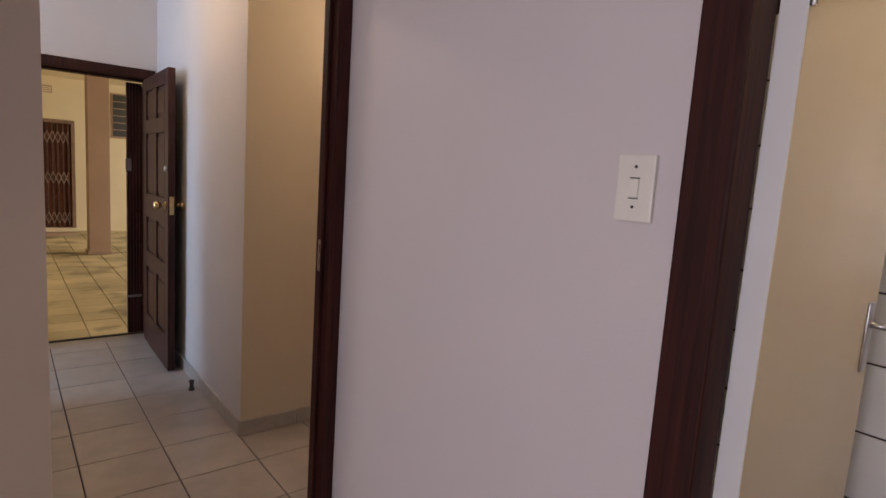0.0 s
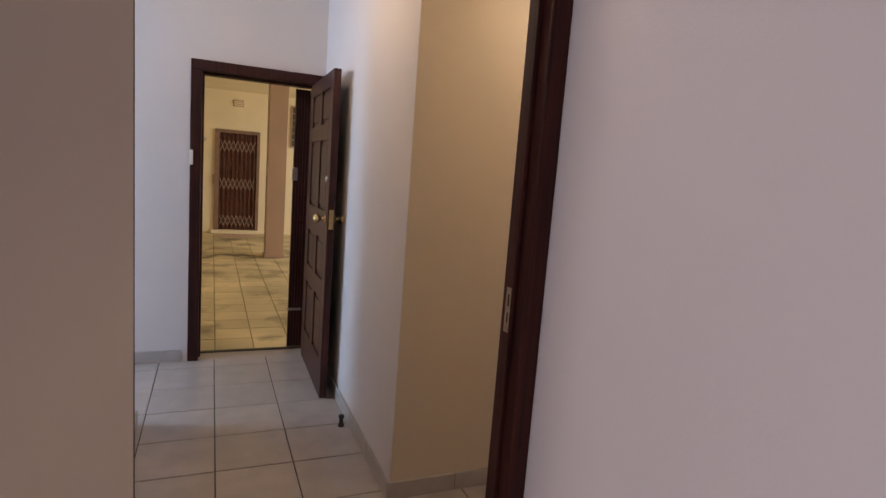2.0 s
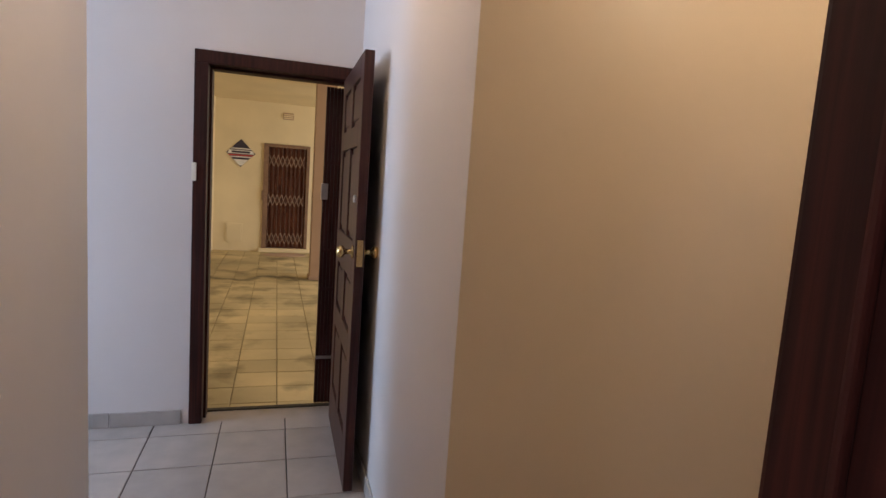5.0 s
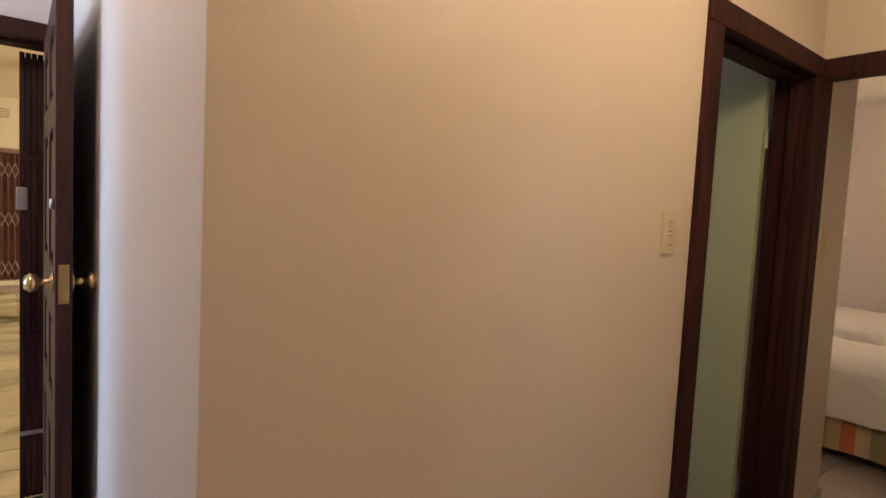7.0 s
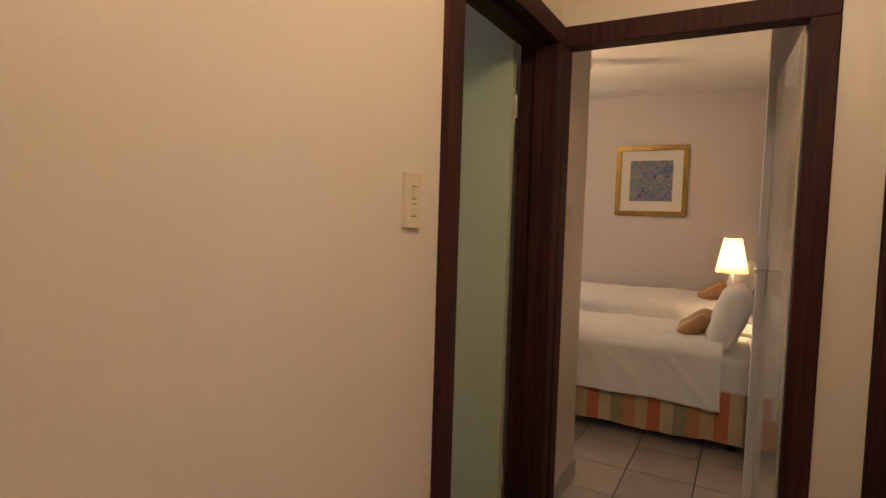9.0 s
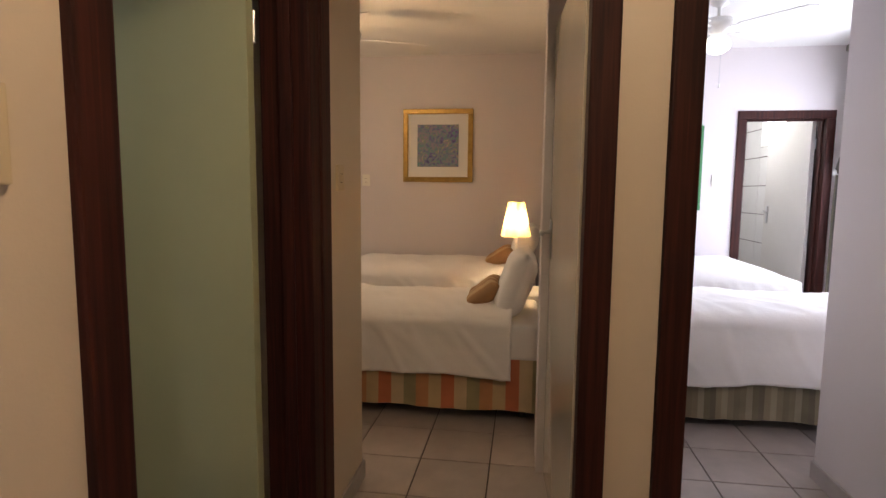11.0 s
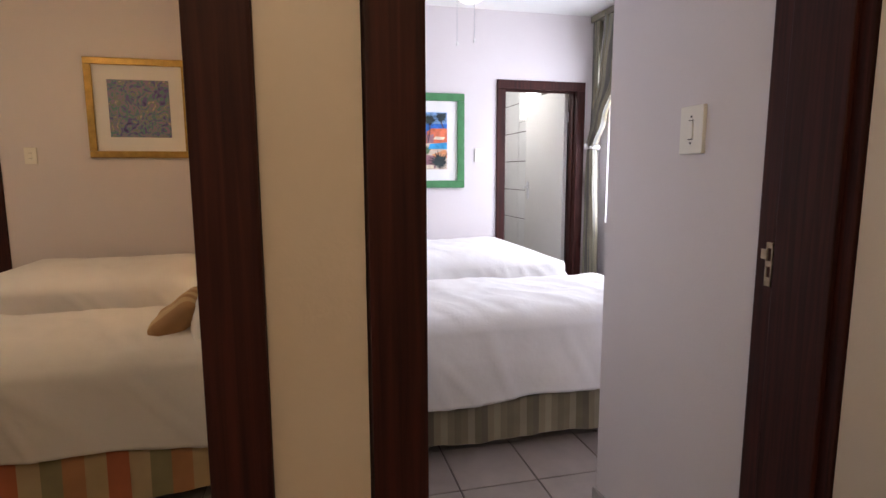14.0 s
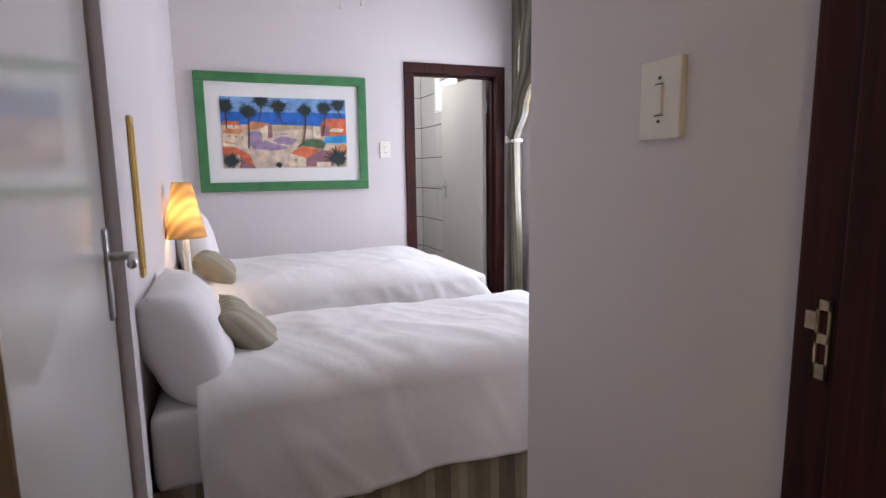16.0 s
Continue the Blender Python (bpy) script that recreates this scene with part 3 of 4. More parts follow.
def panelled_leaf():
    d = thing("door_leaf", "dark panelled hardwood entrance door standing open", "door", pose(0.992, 4.895, 0, 0, 0, 269.3), kind="structure")
    w, t = 0.86, 0.044
    part("stile", boxes((0, 0.11, -t, 0, 0.01, 2.025), bevel=0.004), M_WOOD_DARK, d)
    part("stile", boxes((w - 0.11, w, -t, 0, 0.01, 2.025), bevel=0.004), M_WOOD_DARK, d)
    for z0, z1 in ((0.01, 0.24), (0.62, 0.74), (1.0, 1.18), (1.62, 1.72), (1.93, 2.025)):
        part("rail", boxes((0.11, w - 0.11, -t, 0, z0, z1), bevel=0.004), M_WOOD_DARK, d)
    for z0, z1 in ((0.24, 0.62), (0.74, 1.0), (1.18, 1.62), (1.72, 1.93)):
        part("mullion", boxes((w / 2 - 0.05, w / 2 + 0.05, -t, 0, z0, z1), bevel=0.004), M_WOOD_DARK, d)
        for x0, x1 in ((0.11, w / 2 - 0.05), (w / 2 + 0.05, w - 0.11)):
            part("panel", boxes((x0, x1, -t + 0.014, -0.014, z0, z1), (x0 + 0.03, x1 - 0.03, -t + 0.005, -0.005, z0 + 0.03, z1 - 0.03), bevel=0.006), M_WOOD_DARK, d)
    z = 1.14
    knob = [(0.0, 0.076), (0.018, 0.074), (0.029, 0.060), (0.027, 0.046), (0.013, 0.036), (0.011, 0.012), (0.030, 0.006), (0.030, 0.0)]
    part("knob", lathe(knob[::-1], 20, Matrix.Translation((w - 0.06, 0, z)) @ pose(0, 0, 0, -90)), M_BRASS, d, "round brass knob", True)
    part("knob", lathe(knob[::-1], 20, Matrix.Translation((w - 0.06, -t, z)) @ pose(0, 0, 0, 90)), M_BRASS, d, "round brass knob", True)
    part("latch_plate", boxes((w, w + 0.003, -t + 0.008, -0.008, z - 0.06, z + 0.06), bevel=0.001), M_BRASS, d, "brass latch plate")
    part("deadlock", lathe([(0.0, 0.012), (0.016, 0.011), (0.018, 0.0)][::-1], 16, Matrix.Translation((w - 0.06, -t, z + 0.24)) @ pose(0, 0, 0, 90)), M_METAL, d, "metal lock cylinder", True)
    return d


panelled_leaf()
tagged(link("door_stopper", lathe([(0.018, 0), (0.018, 0.012), (0.012, 0.016), (0.012, 0.05), (0.017, 0.054), (0.015, 0.066), (0.0, 0.068)], 16, pose(0.995, 3.655, 0.0)), M_DARK, smooth=True), "small dark rubber door stopper on the floor", "door stopper")


fg = thing("folded_gate", "folded dark steel trellis gate in the entrance doorway", "gate", pose(0.872, 5.13, 0))
for k in range(5):
    part("bar", boxes((k * 0.022, k * 0.022 + 0.019, 0, 0.035, 0.0, 2.02), bevel=0.002), M_WOOD_DARK, fg)
for z in (0.3, 0.75, 1.0, 1.55):
    part("lattice", boxes((0.002, 0.098, -0.012, -0.001, z, z + 0.02), bevel=0.002), M_METAL if z < 0.5 else M_WOOD_DARK, fg)
part("backing_plate", boxes((0.004, 0.112, 0.012, 0.03, 0.0, 2.0), bevel=0.002), M_DARK, fg)
part("lock_box", boxes((-0.012, 0.03, -0.02, -0.001, 1.33, 1.43), bevel=0.003), M_METAL, fg, "metal gate lock")


# ---- switches ----
def switch(m, w, h, rockers, screws, label, mat=M_PLATE, tall=0.017):
    s = thing("light_switch", label, "light switch", m, "wall switches")
    part("plate", boxes((-w / 2, w / 2, -0.011, 0.002, -h / 2, h / 2), bevel=0.003), mat, s)
    for z in rockers:
        part("rocker", boxes((-0.010, 0.010, -0.0155, -0.010, z - tall, z + tall), bevel=0.002), mat, s)
        part("slot", boxes((-0.010, 0.010, -0.0125, -0.010, z - tall - 0.003, z - tall - 0.0012)), M_DARK, s)
        part("slot", boxes((-0.010, 0.010, -0.0125, -0.010, z + tall + 0.0012, z + tall + 0.003)), M_DARK, s)
    for z in screws:
        part("screw", lathe([(0.003, 0), (0.003, 0.0015), (0, 0.002)], 10, Matrix.Translation((0, -0.011, z)) @ pose(0, 0, 0, 90)), M_DARK, s)
    return s


switch(pose(2.343, 2.90, 1.388), 0.070, 0.125, (0.018, -0.022), (), "cream double light switch on the hall wall", M_PLATE_TAN, 0.012)
switch(pose(1.03, 0.677, 1.445, 0, 0, -90), 0.078, 0.125, (0.0,), (0.04, -0.035), "cream rocker light switch on the lilac wall")
switch(pose(4.003, 0.875, 1.417, 0, 0, 180), 0.094, 0.132, (0.0,), (0.036, -0.036), "cream rocker light switch on the wall pier", M_PLATE, 0.024)
switch(pose(3.825, 2.96, 1.37), 0.072, 0.10, (0.0,), (), "tan light switch on the wall pier", M_PLATE_TAN, 0.014)
switch(pose(7.226, 0.485, 1.448, 0, 0, -90), 0.078, 0.115, (0.0,), (), "white light switch beside the bathroom door")
switch(pose(7.226, 3.83, 1.43, 0, 0, -90), 0.078, 0.115, (0.0,), (), "white light switch on the bedroom wall")


# ---- beds ----
def sheet_mesh(x0, x1, y0, y1, top, hem, puff, seed, foot=None):
    """A duvet draped over a mattress: puffed top with hanging sides and a wavy hem."""
    bm = bmesh.new()
    nx, ny = 104, 112
    w = x1 - x0
    grid = []
    for i in range(nx + 1):
        u = i / nx
        row = []
        for j in range(ny + 1):
            v = j / ny
            y = y0 + (y1 - y0) * v
            s = (u - 0.5) * (w + 2 * (top - hem))
            over = abs(s) - w / 2
            n1 = noise.noise(Vector((s * 2.2 + seed, y * 2.0, seed)))
            n2 = noise.noise(Vector((s * 7 + seed, y * 5.0, seed * 2)))
            drop = 0.0
            if foot is not None:
                f = (y - foot) if y1 > y0 else (foot - y)
                drop = max(0.0, f)
            if over < 0:
                k = 1 - (abs(s) / (w / 2)) ** 4
                a, c = s * 0.8 + y * 0.6, y * 0.8 - s * 0.6
                crease = 0.0
                for fa, fc, amp, ph in ((1.3, 4.2, 0.009, 0.0), (3.6, 1.3, 0.008, 4.0), (2.2, 9.0, 0.0035, 9.0)):
                    crease += amp * max(0.0, 1 - 3.2 * abs(noise.noise(Vector((a * fa + ph, c * fc + seed, seed * 3 + ph))))) ** 1.5
                x, z = (x0 + x1) / 2 + s, crease + top + puff * k * (1 - min(1, drop / 0.25) ** 2) + 0.018 * n1 + 0.009 * n2 + 0.010 * abs(noise.noise(Vector((s * 3 + y * 4 + seed, y * 1.4 - s, 7.0))))
                z -= max(0, 0.05 - abs(over)) ** 2 * 6
            else:
                sgn = 1 if s > 0 else -1
                fold = 0.022 * math.sin(y * 9 + seed + 3 * n1) * min(1, over / 0.15) + 0.012 * n2
                ridge = max(0.0, 1 - 3.0 * abs(noise.noise(Vector((y * 6 + over * 4, over * 2.2 + seed, seed + 2))))) ** 2
                fold += 0.016 * ridge * min(1, over / 0.05)
                x = (x0 + x1) / 2 + sgn * (w / 2 + 0.014 + 0.10 * (1 - math.exp(-over * 4)) * 0.25 + fold * 0.7)
                z = top - 0.015 - over * (1 + 0.035 * math.sin(y * 3.1 + seed) + 0.06 * n1)
            if drop:
                z = min(z, top + puff - drop * drop * 2.0)
            row.append(bm.verts.new((x, y, max(z, 0.12))))
        grid.append(row)
    for i in range(nx):
        for j in range(ny):
            bm.faces.new((grid[i][j], grid[i + 1][j], grid[i + 1][j + 1], grid[i][j + 1]))
    bmesh.ops.recalc_face_normals(bm, faces=bm.faces[:])
    return bm


def cushion(w, h, t, sag=0.0, seed=1.0):
    """A soft pillow in local x (width) and z (height), with pinched corners."""
    bm = bmesh.new()
    n = 18
    sides = []
    for side in (1, -1):
        g = []
        for i in range(n + 1):
            row = []
            for j in range(n + 1):
                u, v = 2 * i / n - 1, 2 * j / n - 1
                k = max(0.0, (1 - u ** 4) * (1 - v ** 4)) ** 0.55
                pin = 1 - 0.07 * (1 - u * u) * abs(v) ** 3, 1 - 0.07 * (1 - v * v) * abs(u) ** 3
                wob = 0.012 * noise.noise(Vector((u * 2 + seed, v * 2, side)))
                row.append(bm.verts.new((u * w / 2 * pin[1], side * (t / 2 * k) + wob * k, v * h / 2 * pin[0] - sag * k * 0.02)))
            g.append(row)
        sides.append(g)
        for i in range(n):
            for j in range(n):
                q = (g[i][j], g[i + 1][j], g[i + 1][j + 1], g[i][j + 1])
                bm.faces.new(q if side < 0 else q[::-1])
    bmesh.ops.remove_doubles(bm, verts=bm.verts[:], dist=0.0006)
    return bm


def valance(x0, x1, y0, y1, z0, z1, mat, parent, label, pleat):
    """Fabric round the bed base with soft waves and a pleat."""
    bm = bmesh.new()
    pts = []
    corners = [(x0, y0), (x0, y1), (x1, y1), (x1, y0), (x0, y0)]
    for (ax, ay), (bx, by) in zip(corners, corners[1:]):
        length = math.hypot(bx - ax, by - ay)
        n = int(length / 0.02)
        for i in range(n):
            f = i / n
            ox, oy = (by - ay) / length, -(bx - ax) / length
            d = f * length
            g = -0.014 * math.exp(-((d - pleat) / 0.018) ** 2)
            pts.append((ax + (bx - ax) * f, ay + (by - ay) * f, -ox, -oy, d, g))
    low, high = [], []
    for x, y, ox, oy, d, g in pts:
        wv = 0.006 * math.sin(d * 21) + 0.004 * math.sin(d * 47)
        high.append(bm.verts.new((x, y, z1)))
        low.append(bm.verts.new((x + ox * (wv + 0.012) - ox * g * -1, y + oy * (wv + 0.012) - oy * g * -1, z0 + 0.006 * math.sin(d * 9))))
    for i in range(len(pts)):
        j = (i + 1) % len(pts)
        bm.faces.new((low[i], low[j], high[j], high[i]))
    bmesh.ops.recalc_face_normals(bm, faces=bm.faces[:])
    return part("valance", bm, mat, parent, label, True)


def bed(x0, x1, head, foot, top, skirt, skirt_label, label, seed, pleat, fold):
    """A single bed whose head lies against a wall at y = head and which reaches to y = foot."""
    s = 1 if foot > head else -1
    b = thing("bed", label, "bed", pose(0, 0, 0), "single beds")
    ya, yb = min(head, foot), max(head, foot)
    part("base", boxes((x0 + 0.02, x1 - 0.02, ya + 0.02, yb - 0.02, 0.07, 0.34), bevel=0.01), M_DARK, b)
    for x in (x0 + 0.1, x1 - 0.1):
        for y in (ya + 0.1, yb - 0.1):
            part("foot", rod((x, y, 0), (x, y, 0.08), 0.025), M_DARK, b)
    valance(x0, x1, ya, yb, 0.065, 0.37, skirt, b, skirt_label, pleat)
    part("mattress", boxes((x0 + 0.005, x1 - 0.005, ya + 0.005, yb - 0.005, 0.345, top - 0.02), bevel=0.045, seg=4), M_SHEET, b, "mattress under a white fitted sheet", True)
    d = part("duvet", sheet_mesh(x0, x1, head + s * fold, foot + s * 0.10, top, 0.28, 0.05, seed, foot - s * 0.32), M_LINEN, b, "smooth white duvet hanging over the sides", True)
    mod = d.modifiers.new("thick", "SOLIDIFY")
    mod.thickness, mod.offset = 0.018, 1
    return b


bed(4.86, 5.68, 2.13, 4.0, 0.59, M_SKIRT_ONE, "red, cream and olive striped valance", "single bed with white duvet and striped valance", 1.3, 9.0, 0.17)
bed(6.18, 7.08, 2.13, 3.98, 0.655, M_SKIRT_ONE, "red, cream and olive striped valance", "single bed with white duvet beside the picture wall", 5.1, 9.0, 0.17)
bed(4.96, 5.80, 1.843, -0.05, 0.62, M_SKIRT_TWO, "olive striped valance with a pleat", "single bed with white duvet and olive valance", 8.7, 0.95, 0.14)
bed(6.20, 7.10, 1.82, 0.14, 0.695, M_SKIRT_TWO, "olive striped valance", "single bed with white duvet beside the picture wall", 3.9, 0.95, 0.08)


def pillow(name, m, w, h, t, mat, label, category, group, seed):
    ob = tagged(link(name, cushion(w, h, t, 0, seed), mat, None, "", True), label, category, group)
    ob.matrix_world = m
    return ob


# bedroom one: heads toward -y, pillows lean on the partition
pillow("pillow", pose(5.18, 2.285, 0.775, 20), 0.55, 0.42, 0.20, M_LINEN, "plump white pillow standing against the bedhead", "pillow", "bed pillows", 1)
pillow("cushion", pose(5.18, 2.475, 0.695, 52), 0.40, 0.25, 0.13, M_CUSH_ONE, "small tan striped scatter cushion", "cushion", "scatter cushions", 2)
pillow("pillow", pose(6.60, 2.24, 0.85, 22), 0.55, 0.44, 0.20, M_LINEN, "plump white pillow standing against the bedhead", "pillow", "bed pillows", 3)
pillow("cushion", pose(6.55, 2.44, 0.755, 55), 0.40, 0.30, 0.14, M_CUSH_ONE, "small tan striped scatter cushion", "cushion", "scatter cushions", 4)
# bedroom two: heads toward +y
pillow("pillow", pose(5.26, 1.745, 0.772, -22), 0.56, 0.385, 0.25, M_LINEN, "plump white pillow standing against the bedhead", "pillow", "bed pillows", 5)
pillow("cushion", pose(5.37, 1.525, 0.705, -44), 0.40, 0.33, 0.12, M_CUSH_TWO, "small olive striped scatter cushion", "cushion", "scatter cushions", 6)
pillow("pillow", pose(6.60, 1.76, 0.89, -14), 0.55, 0.44, 0.20, M_LINEN, "plump white pillow standing against the bedhead", "pillow", "bed pillows", 7)
pillow("cushion", pose(6.42, 1.67, 0.80, -48), 0.38, 0.25, 0.13, M_CUSH_TWO, "small olive striped scatter cushion", "cushion", "scatter cushions", 8)


def nightstand(x0, x1, y0, y1, front):
    n = thing("nightstand", "small white bedside table between the beds", "nightstand", pose(0, 0, 0), "bedside tables")
    part("carcass", boxes((x0, x1, y0, y1, 0.06, 0.56), bevel=0.004), M_WHITE, n)
    part("top", boxes((x0 - 0.01, x1 + 0.01, y0 - 0.01, y1 + 0.01, 0.56, 0.585), bevel=0.005), M_WHITE, n)
    fy = y1 if front > 0 else y0
    part("drawer", boxes((x0 + 0.01, x1 - 0.01, fy - 0.008, fy + 0.008, 0.40, 0.54), bevel=0.003), M_WHITE, n)
    for x in (x0 + 0.02, x1 - 0.02):
        for y in (y0 + 0.02, y1 - 0.02):
            part("leg", rod((x, y, 0), (x, y, 0.07), 0.014), M_WHITE, n)


nightstand(5.72, 6.14, 2.02, 2.44, 1)
nightstand(5.84, 6.16, 1.46, 1.84, -1)


def table_lamp(x, y, base, r_low, r_high, z_low, z_high, shade, label, fluted):
    t = thing("table_lamp", label, "table lamp", pose(x, y, base), "bedside lamps")
    part("stand", lathe([(0.06, 0.0), (0.06, 0.012), (0.022, 0.03), (0.015, 0.05), (0.015, z_low - base - 0.05), (0.013, z_low - base + 0.04), (0.0, z_low - base + 0.045)], 20), M_WHITE, t, "slim white lamp stand", True)
    bm = bmesh.new()
    n, rows = 48, 6
    rings = []
    for k in range(rows + 1):
        f = k / rows
        r = r_low + (r_high - r_low) * f
        z = z_low - base + (z_high - z_low) * f
        rings.append([bm.verts.new(((r + fluted * math.cos(8 * 2 * math.pi * i / n)) * math.cos(2 * math.pi * i / n), (r + fluted * math.cos(8 * 2 * math.pi * i / n)) * math.sin(2 * math.pi * i / n), z)) for i in range(n)])
    for a, c in zip(rings, rings[1:]):
        for i in range(n):
            bm.faces.new((a[i], a[(i + 1) % n], c[(i + 1) % n], c[i]))
    part("shade", bm, shade, t, "glowing fabric lampshade", True)
    part("shade_ring", boxes((-r_high, r_high, -0.002, 0.002, z_high - base - 0.012, z_high - base - 0.009), (-0.002, 0.002, -r_high, r_high, z_high - base - 0.012, z_high - base - 0.009)), M_METAL, t)
    return t


table_lamp(5.87, 2.30, 0.585, 0.105, 0.055, 1.0, 1.25, M_SHADE_ONE, "lit bedside lamp with a cream fabric shade", 0.004)
table_lamp(6.0, 1.772, 0.585, 0.092, 0.04, 1.012, 1.263, M_SHADE_TWO, "lit bedside lamp with a golden patterned shade", 0.0)


# ---- pictures ----
def framed(m, w, h, rail, frame_mat, label, inner, name="framed_picture"):
    """A picture hung flat; local x along the wall, -y toward the room."""
    p = thing(name, label, "picture", m)
    for dims in ((-w / 2, w / 2, -0.03, -0.002, h / 2 - rail, h / 2), (-w / 2, w / 2, -0.03, -0.002, -h / 2, -h / 2 + rail), (-w / 2, -w / 2 + rail, -0.03, -0.002, -h / 2 + rail, h / 2 - rail), (w / 2 - rail, w / 2, -0.03, -0.002, -h / 2 + rail, h / 2 - rail)):
        part("frame_rail", boxes(dims, bevel=0.006), frame_mat, p)
    part("mount", boxes((-w / 2 + rail, w / 2 - rail, -0.012, -0.002, -h / 2 + rail, h / 2 - rail)), inner, p)
    return p


p1 = framed(pose(7.226, 3.097, 1.771, 0, 0, -90), 0.695, 0.712, 0.05, M_GOLD, "abstract purple and green print in a gilt frame", M_MAT)
M_ABS = material("abstract_print", (0.2, 0.16, 0.3), 0.7)
_n, _l = M_ABS.node_tree.nodes, M_ABS.node_tree.links
_co, _no, _r = _n.new("ShaderNodeTexCoord"), _n.new("ShaderNodeTexNoise"), _n.new("ShaderNodeValToRGB")
_no.inputs["Scale"].default_value, _no.inputs["Detail"].default_value, _no.inputs["Distortion"].default_value = 15, 8, 1.8
_l.new(_co.outputs["Object"], _no.inputs["Vector"])
_l.new(_no.outputs["Fac"], _r.inputs["Fac"])
for k, (pos, c) in enumerate(((0.28, (0.05, 0.05, 0.16)), (0.41, (0.17, 0.13, 0.38)), (0.48, (0.12, 0.30, 0.24)), (0.53, (0.34, 0.20, 0.40)), (0.60, (0.16, 0.28, 0.19)), (0.70, (0.58, 0.40, 0.42)))):
    e = _r.color_ramp.elements[k] if k < 2 else _r.color_ramp.elements.new(pos)
    e.position, e.color = pos, (*c, 1)
_l.new(_r.outputs["Color"], _n["Principled BSDF"].inputs["Base Color"])
part("print", boxes((-0.205, 0.205, -0.015, -0.0125, -0.205, 0.205)), M_ABS, p1, "abstract purple and green print")

p2 = framed(pose(7.226, 1.182, 1.561, 0, 0, -90), 1.124, 0.778, 0.062, M_GREEN, "village-by-the-sea print in a green frame", M_MAT)


def flat_paint(c):
    return material("print_ink", c, 0.75, 0, 0.28, 22, 0.02)


INK = {k: flat_paint(c) for k, c in dict(sky=(0.20, 0.38, 0.66), sea=(0.025, 0.14, 0.50), shore=(0.50, 0.38, 0.24), sand=(0.62, 0.50, 0.38), shade=(0.34, 0.25, 0.38), roof=(0.62, 0.15, 0.07), tile=(0.66, 0.28, 0.12), house=(0.74, 0.62, 0.44), palm=(0.022, 0.035, 0.035), trunk=(0.09, 0.05, 0.05), green=(0.10, 0.17, 0.08), wall=(0.30, 0.14, 0.16), pool=(0.03, 0.28, 0.55)).items()}


def ink(points, colour, layer):
    # print coordinates: 0..1 across, 0..1 up, on a sheet 0.825 x 0.468
    part("print_shape", poly([(-0.4125 + x * 0.825, -0.234 + y * 0.468) for x, y in points], -0.0125 - layer * 0.0007, 0.0006), INK[colour], p2)


def ink_box(x0, x1, z0, z1, colour, layer):
    ink([(x0, z0), (x1, z0), (x1, z1), (x0, z1)], colour, layer)


ink_box(0, 1, 0, 1, "sand", 0)
ink([(0, 0.78), (1, 0.80), (1, 1), (0, 1)], "sky", 1)
ink([(0, 0.62), (0.4, 0.61), (1, 0.60), (1, 0.80), (0, 0.79)], "sea", 2)
ink([(0.36, 0.53), (0.72, 0.56), (0.76, 0.61), (0.36, 0.62)], "shore", 3)
# shadows across the sandy path
ink([(0.21, 0.34), (0.33, 0.39), (0.52, 0.29), (0.40, 0.25), (0.24, 0.27)], "shade", 1)
ink([(0.38, 0.39), (0.46, 0.46), (0.59, 0.41), (0.54, 0.33), (0.44, 0.35)], "shade", 1)
ink([(0.40, 0.47), (0.52, 0.51), (0.50, 0.48)], "shade", 1)
# houses of the near bank
ink_box(0.02, 0.14, 0.53, 0.62, "house", 3)
ink([(0.0, 0.61), (0.15, 0.60), (0.13, 0.66), (0.02, 0.66)], "roof", 4)
ink([(0.01, 0.30), (0.20, 0.26), (0.20, 0.48), (0.01, 0.50)], "house", 5)
ink([(0.0, 0.49), (0.14, 0.48), (0.17, 0.55), (0.03, 0.56)], "tile", 6)
ink([(0.02, 0.36), (0.12, 0.33), (0.11, 0.345), (0.02, 0.385)], "tile", 6)
ink([(0.20, 0.30), (0.30, 0.35), (0.31, 0.50), (0.25, 0.53), (0.20, 0.50)], "shade", 5)
ink([(0.31, 0.37), (0.35, 0.42), (0.36, 0.61), (0.29, 0.58), (0.30, 0.45)], "house", 5)
ink([(0.17, 0.55), (0.23, 0.66), (0.37, 0.64), (0.31, 0.57), (0.24, 0.54)], "tile", 6)
ink([(0.35, 0.42), (0.39, 0.44), (0.39, 0.61), (0.36, 0.62)], "wall", 4)
ink([(0.0, 0.18), (0.09, 0.19), (0.20, 0.06), (0.24, 0.02), (0.20, 0.20), (0.10, 0.30), (0.0, 0.31)], "roof", 6)
ink([(0.12, 0.0), (0.25, 0.0), (0.20, 0.13), (0.13, 0.15)], "wall", 5)
ink_box(0.04, 0.13, 0.05, 0.19, "house", 7)
# houses across the path
ink_box(0.72, 0.78, 0.44, 0.60, "house", 4)
ink([(0.78, 0.46), (0.79, 0.66), (0.84, 0.72), (1, 0.72), (1, 0.46)], "roof", 4)
ink([(0.79, 0.46), (0.79, 0.60), (0.86, 0.62), (0.86, 0.46)], "wall", 5)
ink([(0.85, 0.53), (0.88, 0.58), (0.98, 0.57), (0.96, 0.52)], "house", 6)
ink([(0.80, 0.36), (0.82, 0.45), (1, 0.48), (1, 0.36)], "pool", 5)
ink([(0.58, 0.30), (0.66, 0.41), (0.74, 0.42), (0.83, 0.36), (0.80, 0.27), (0.66, 0.27)], "green", 4)
ink([(0.84, 0.26), (0.98, 0.35), (1, 0.30), (1, 0.2), (0.88, 0.2)], "tile", 6)
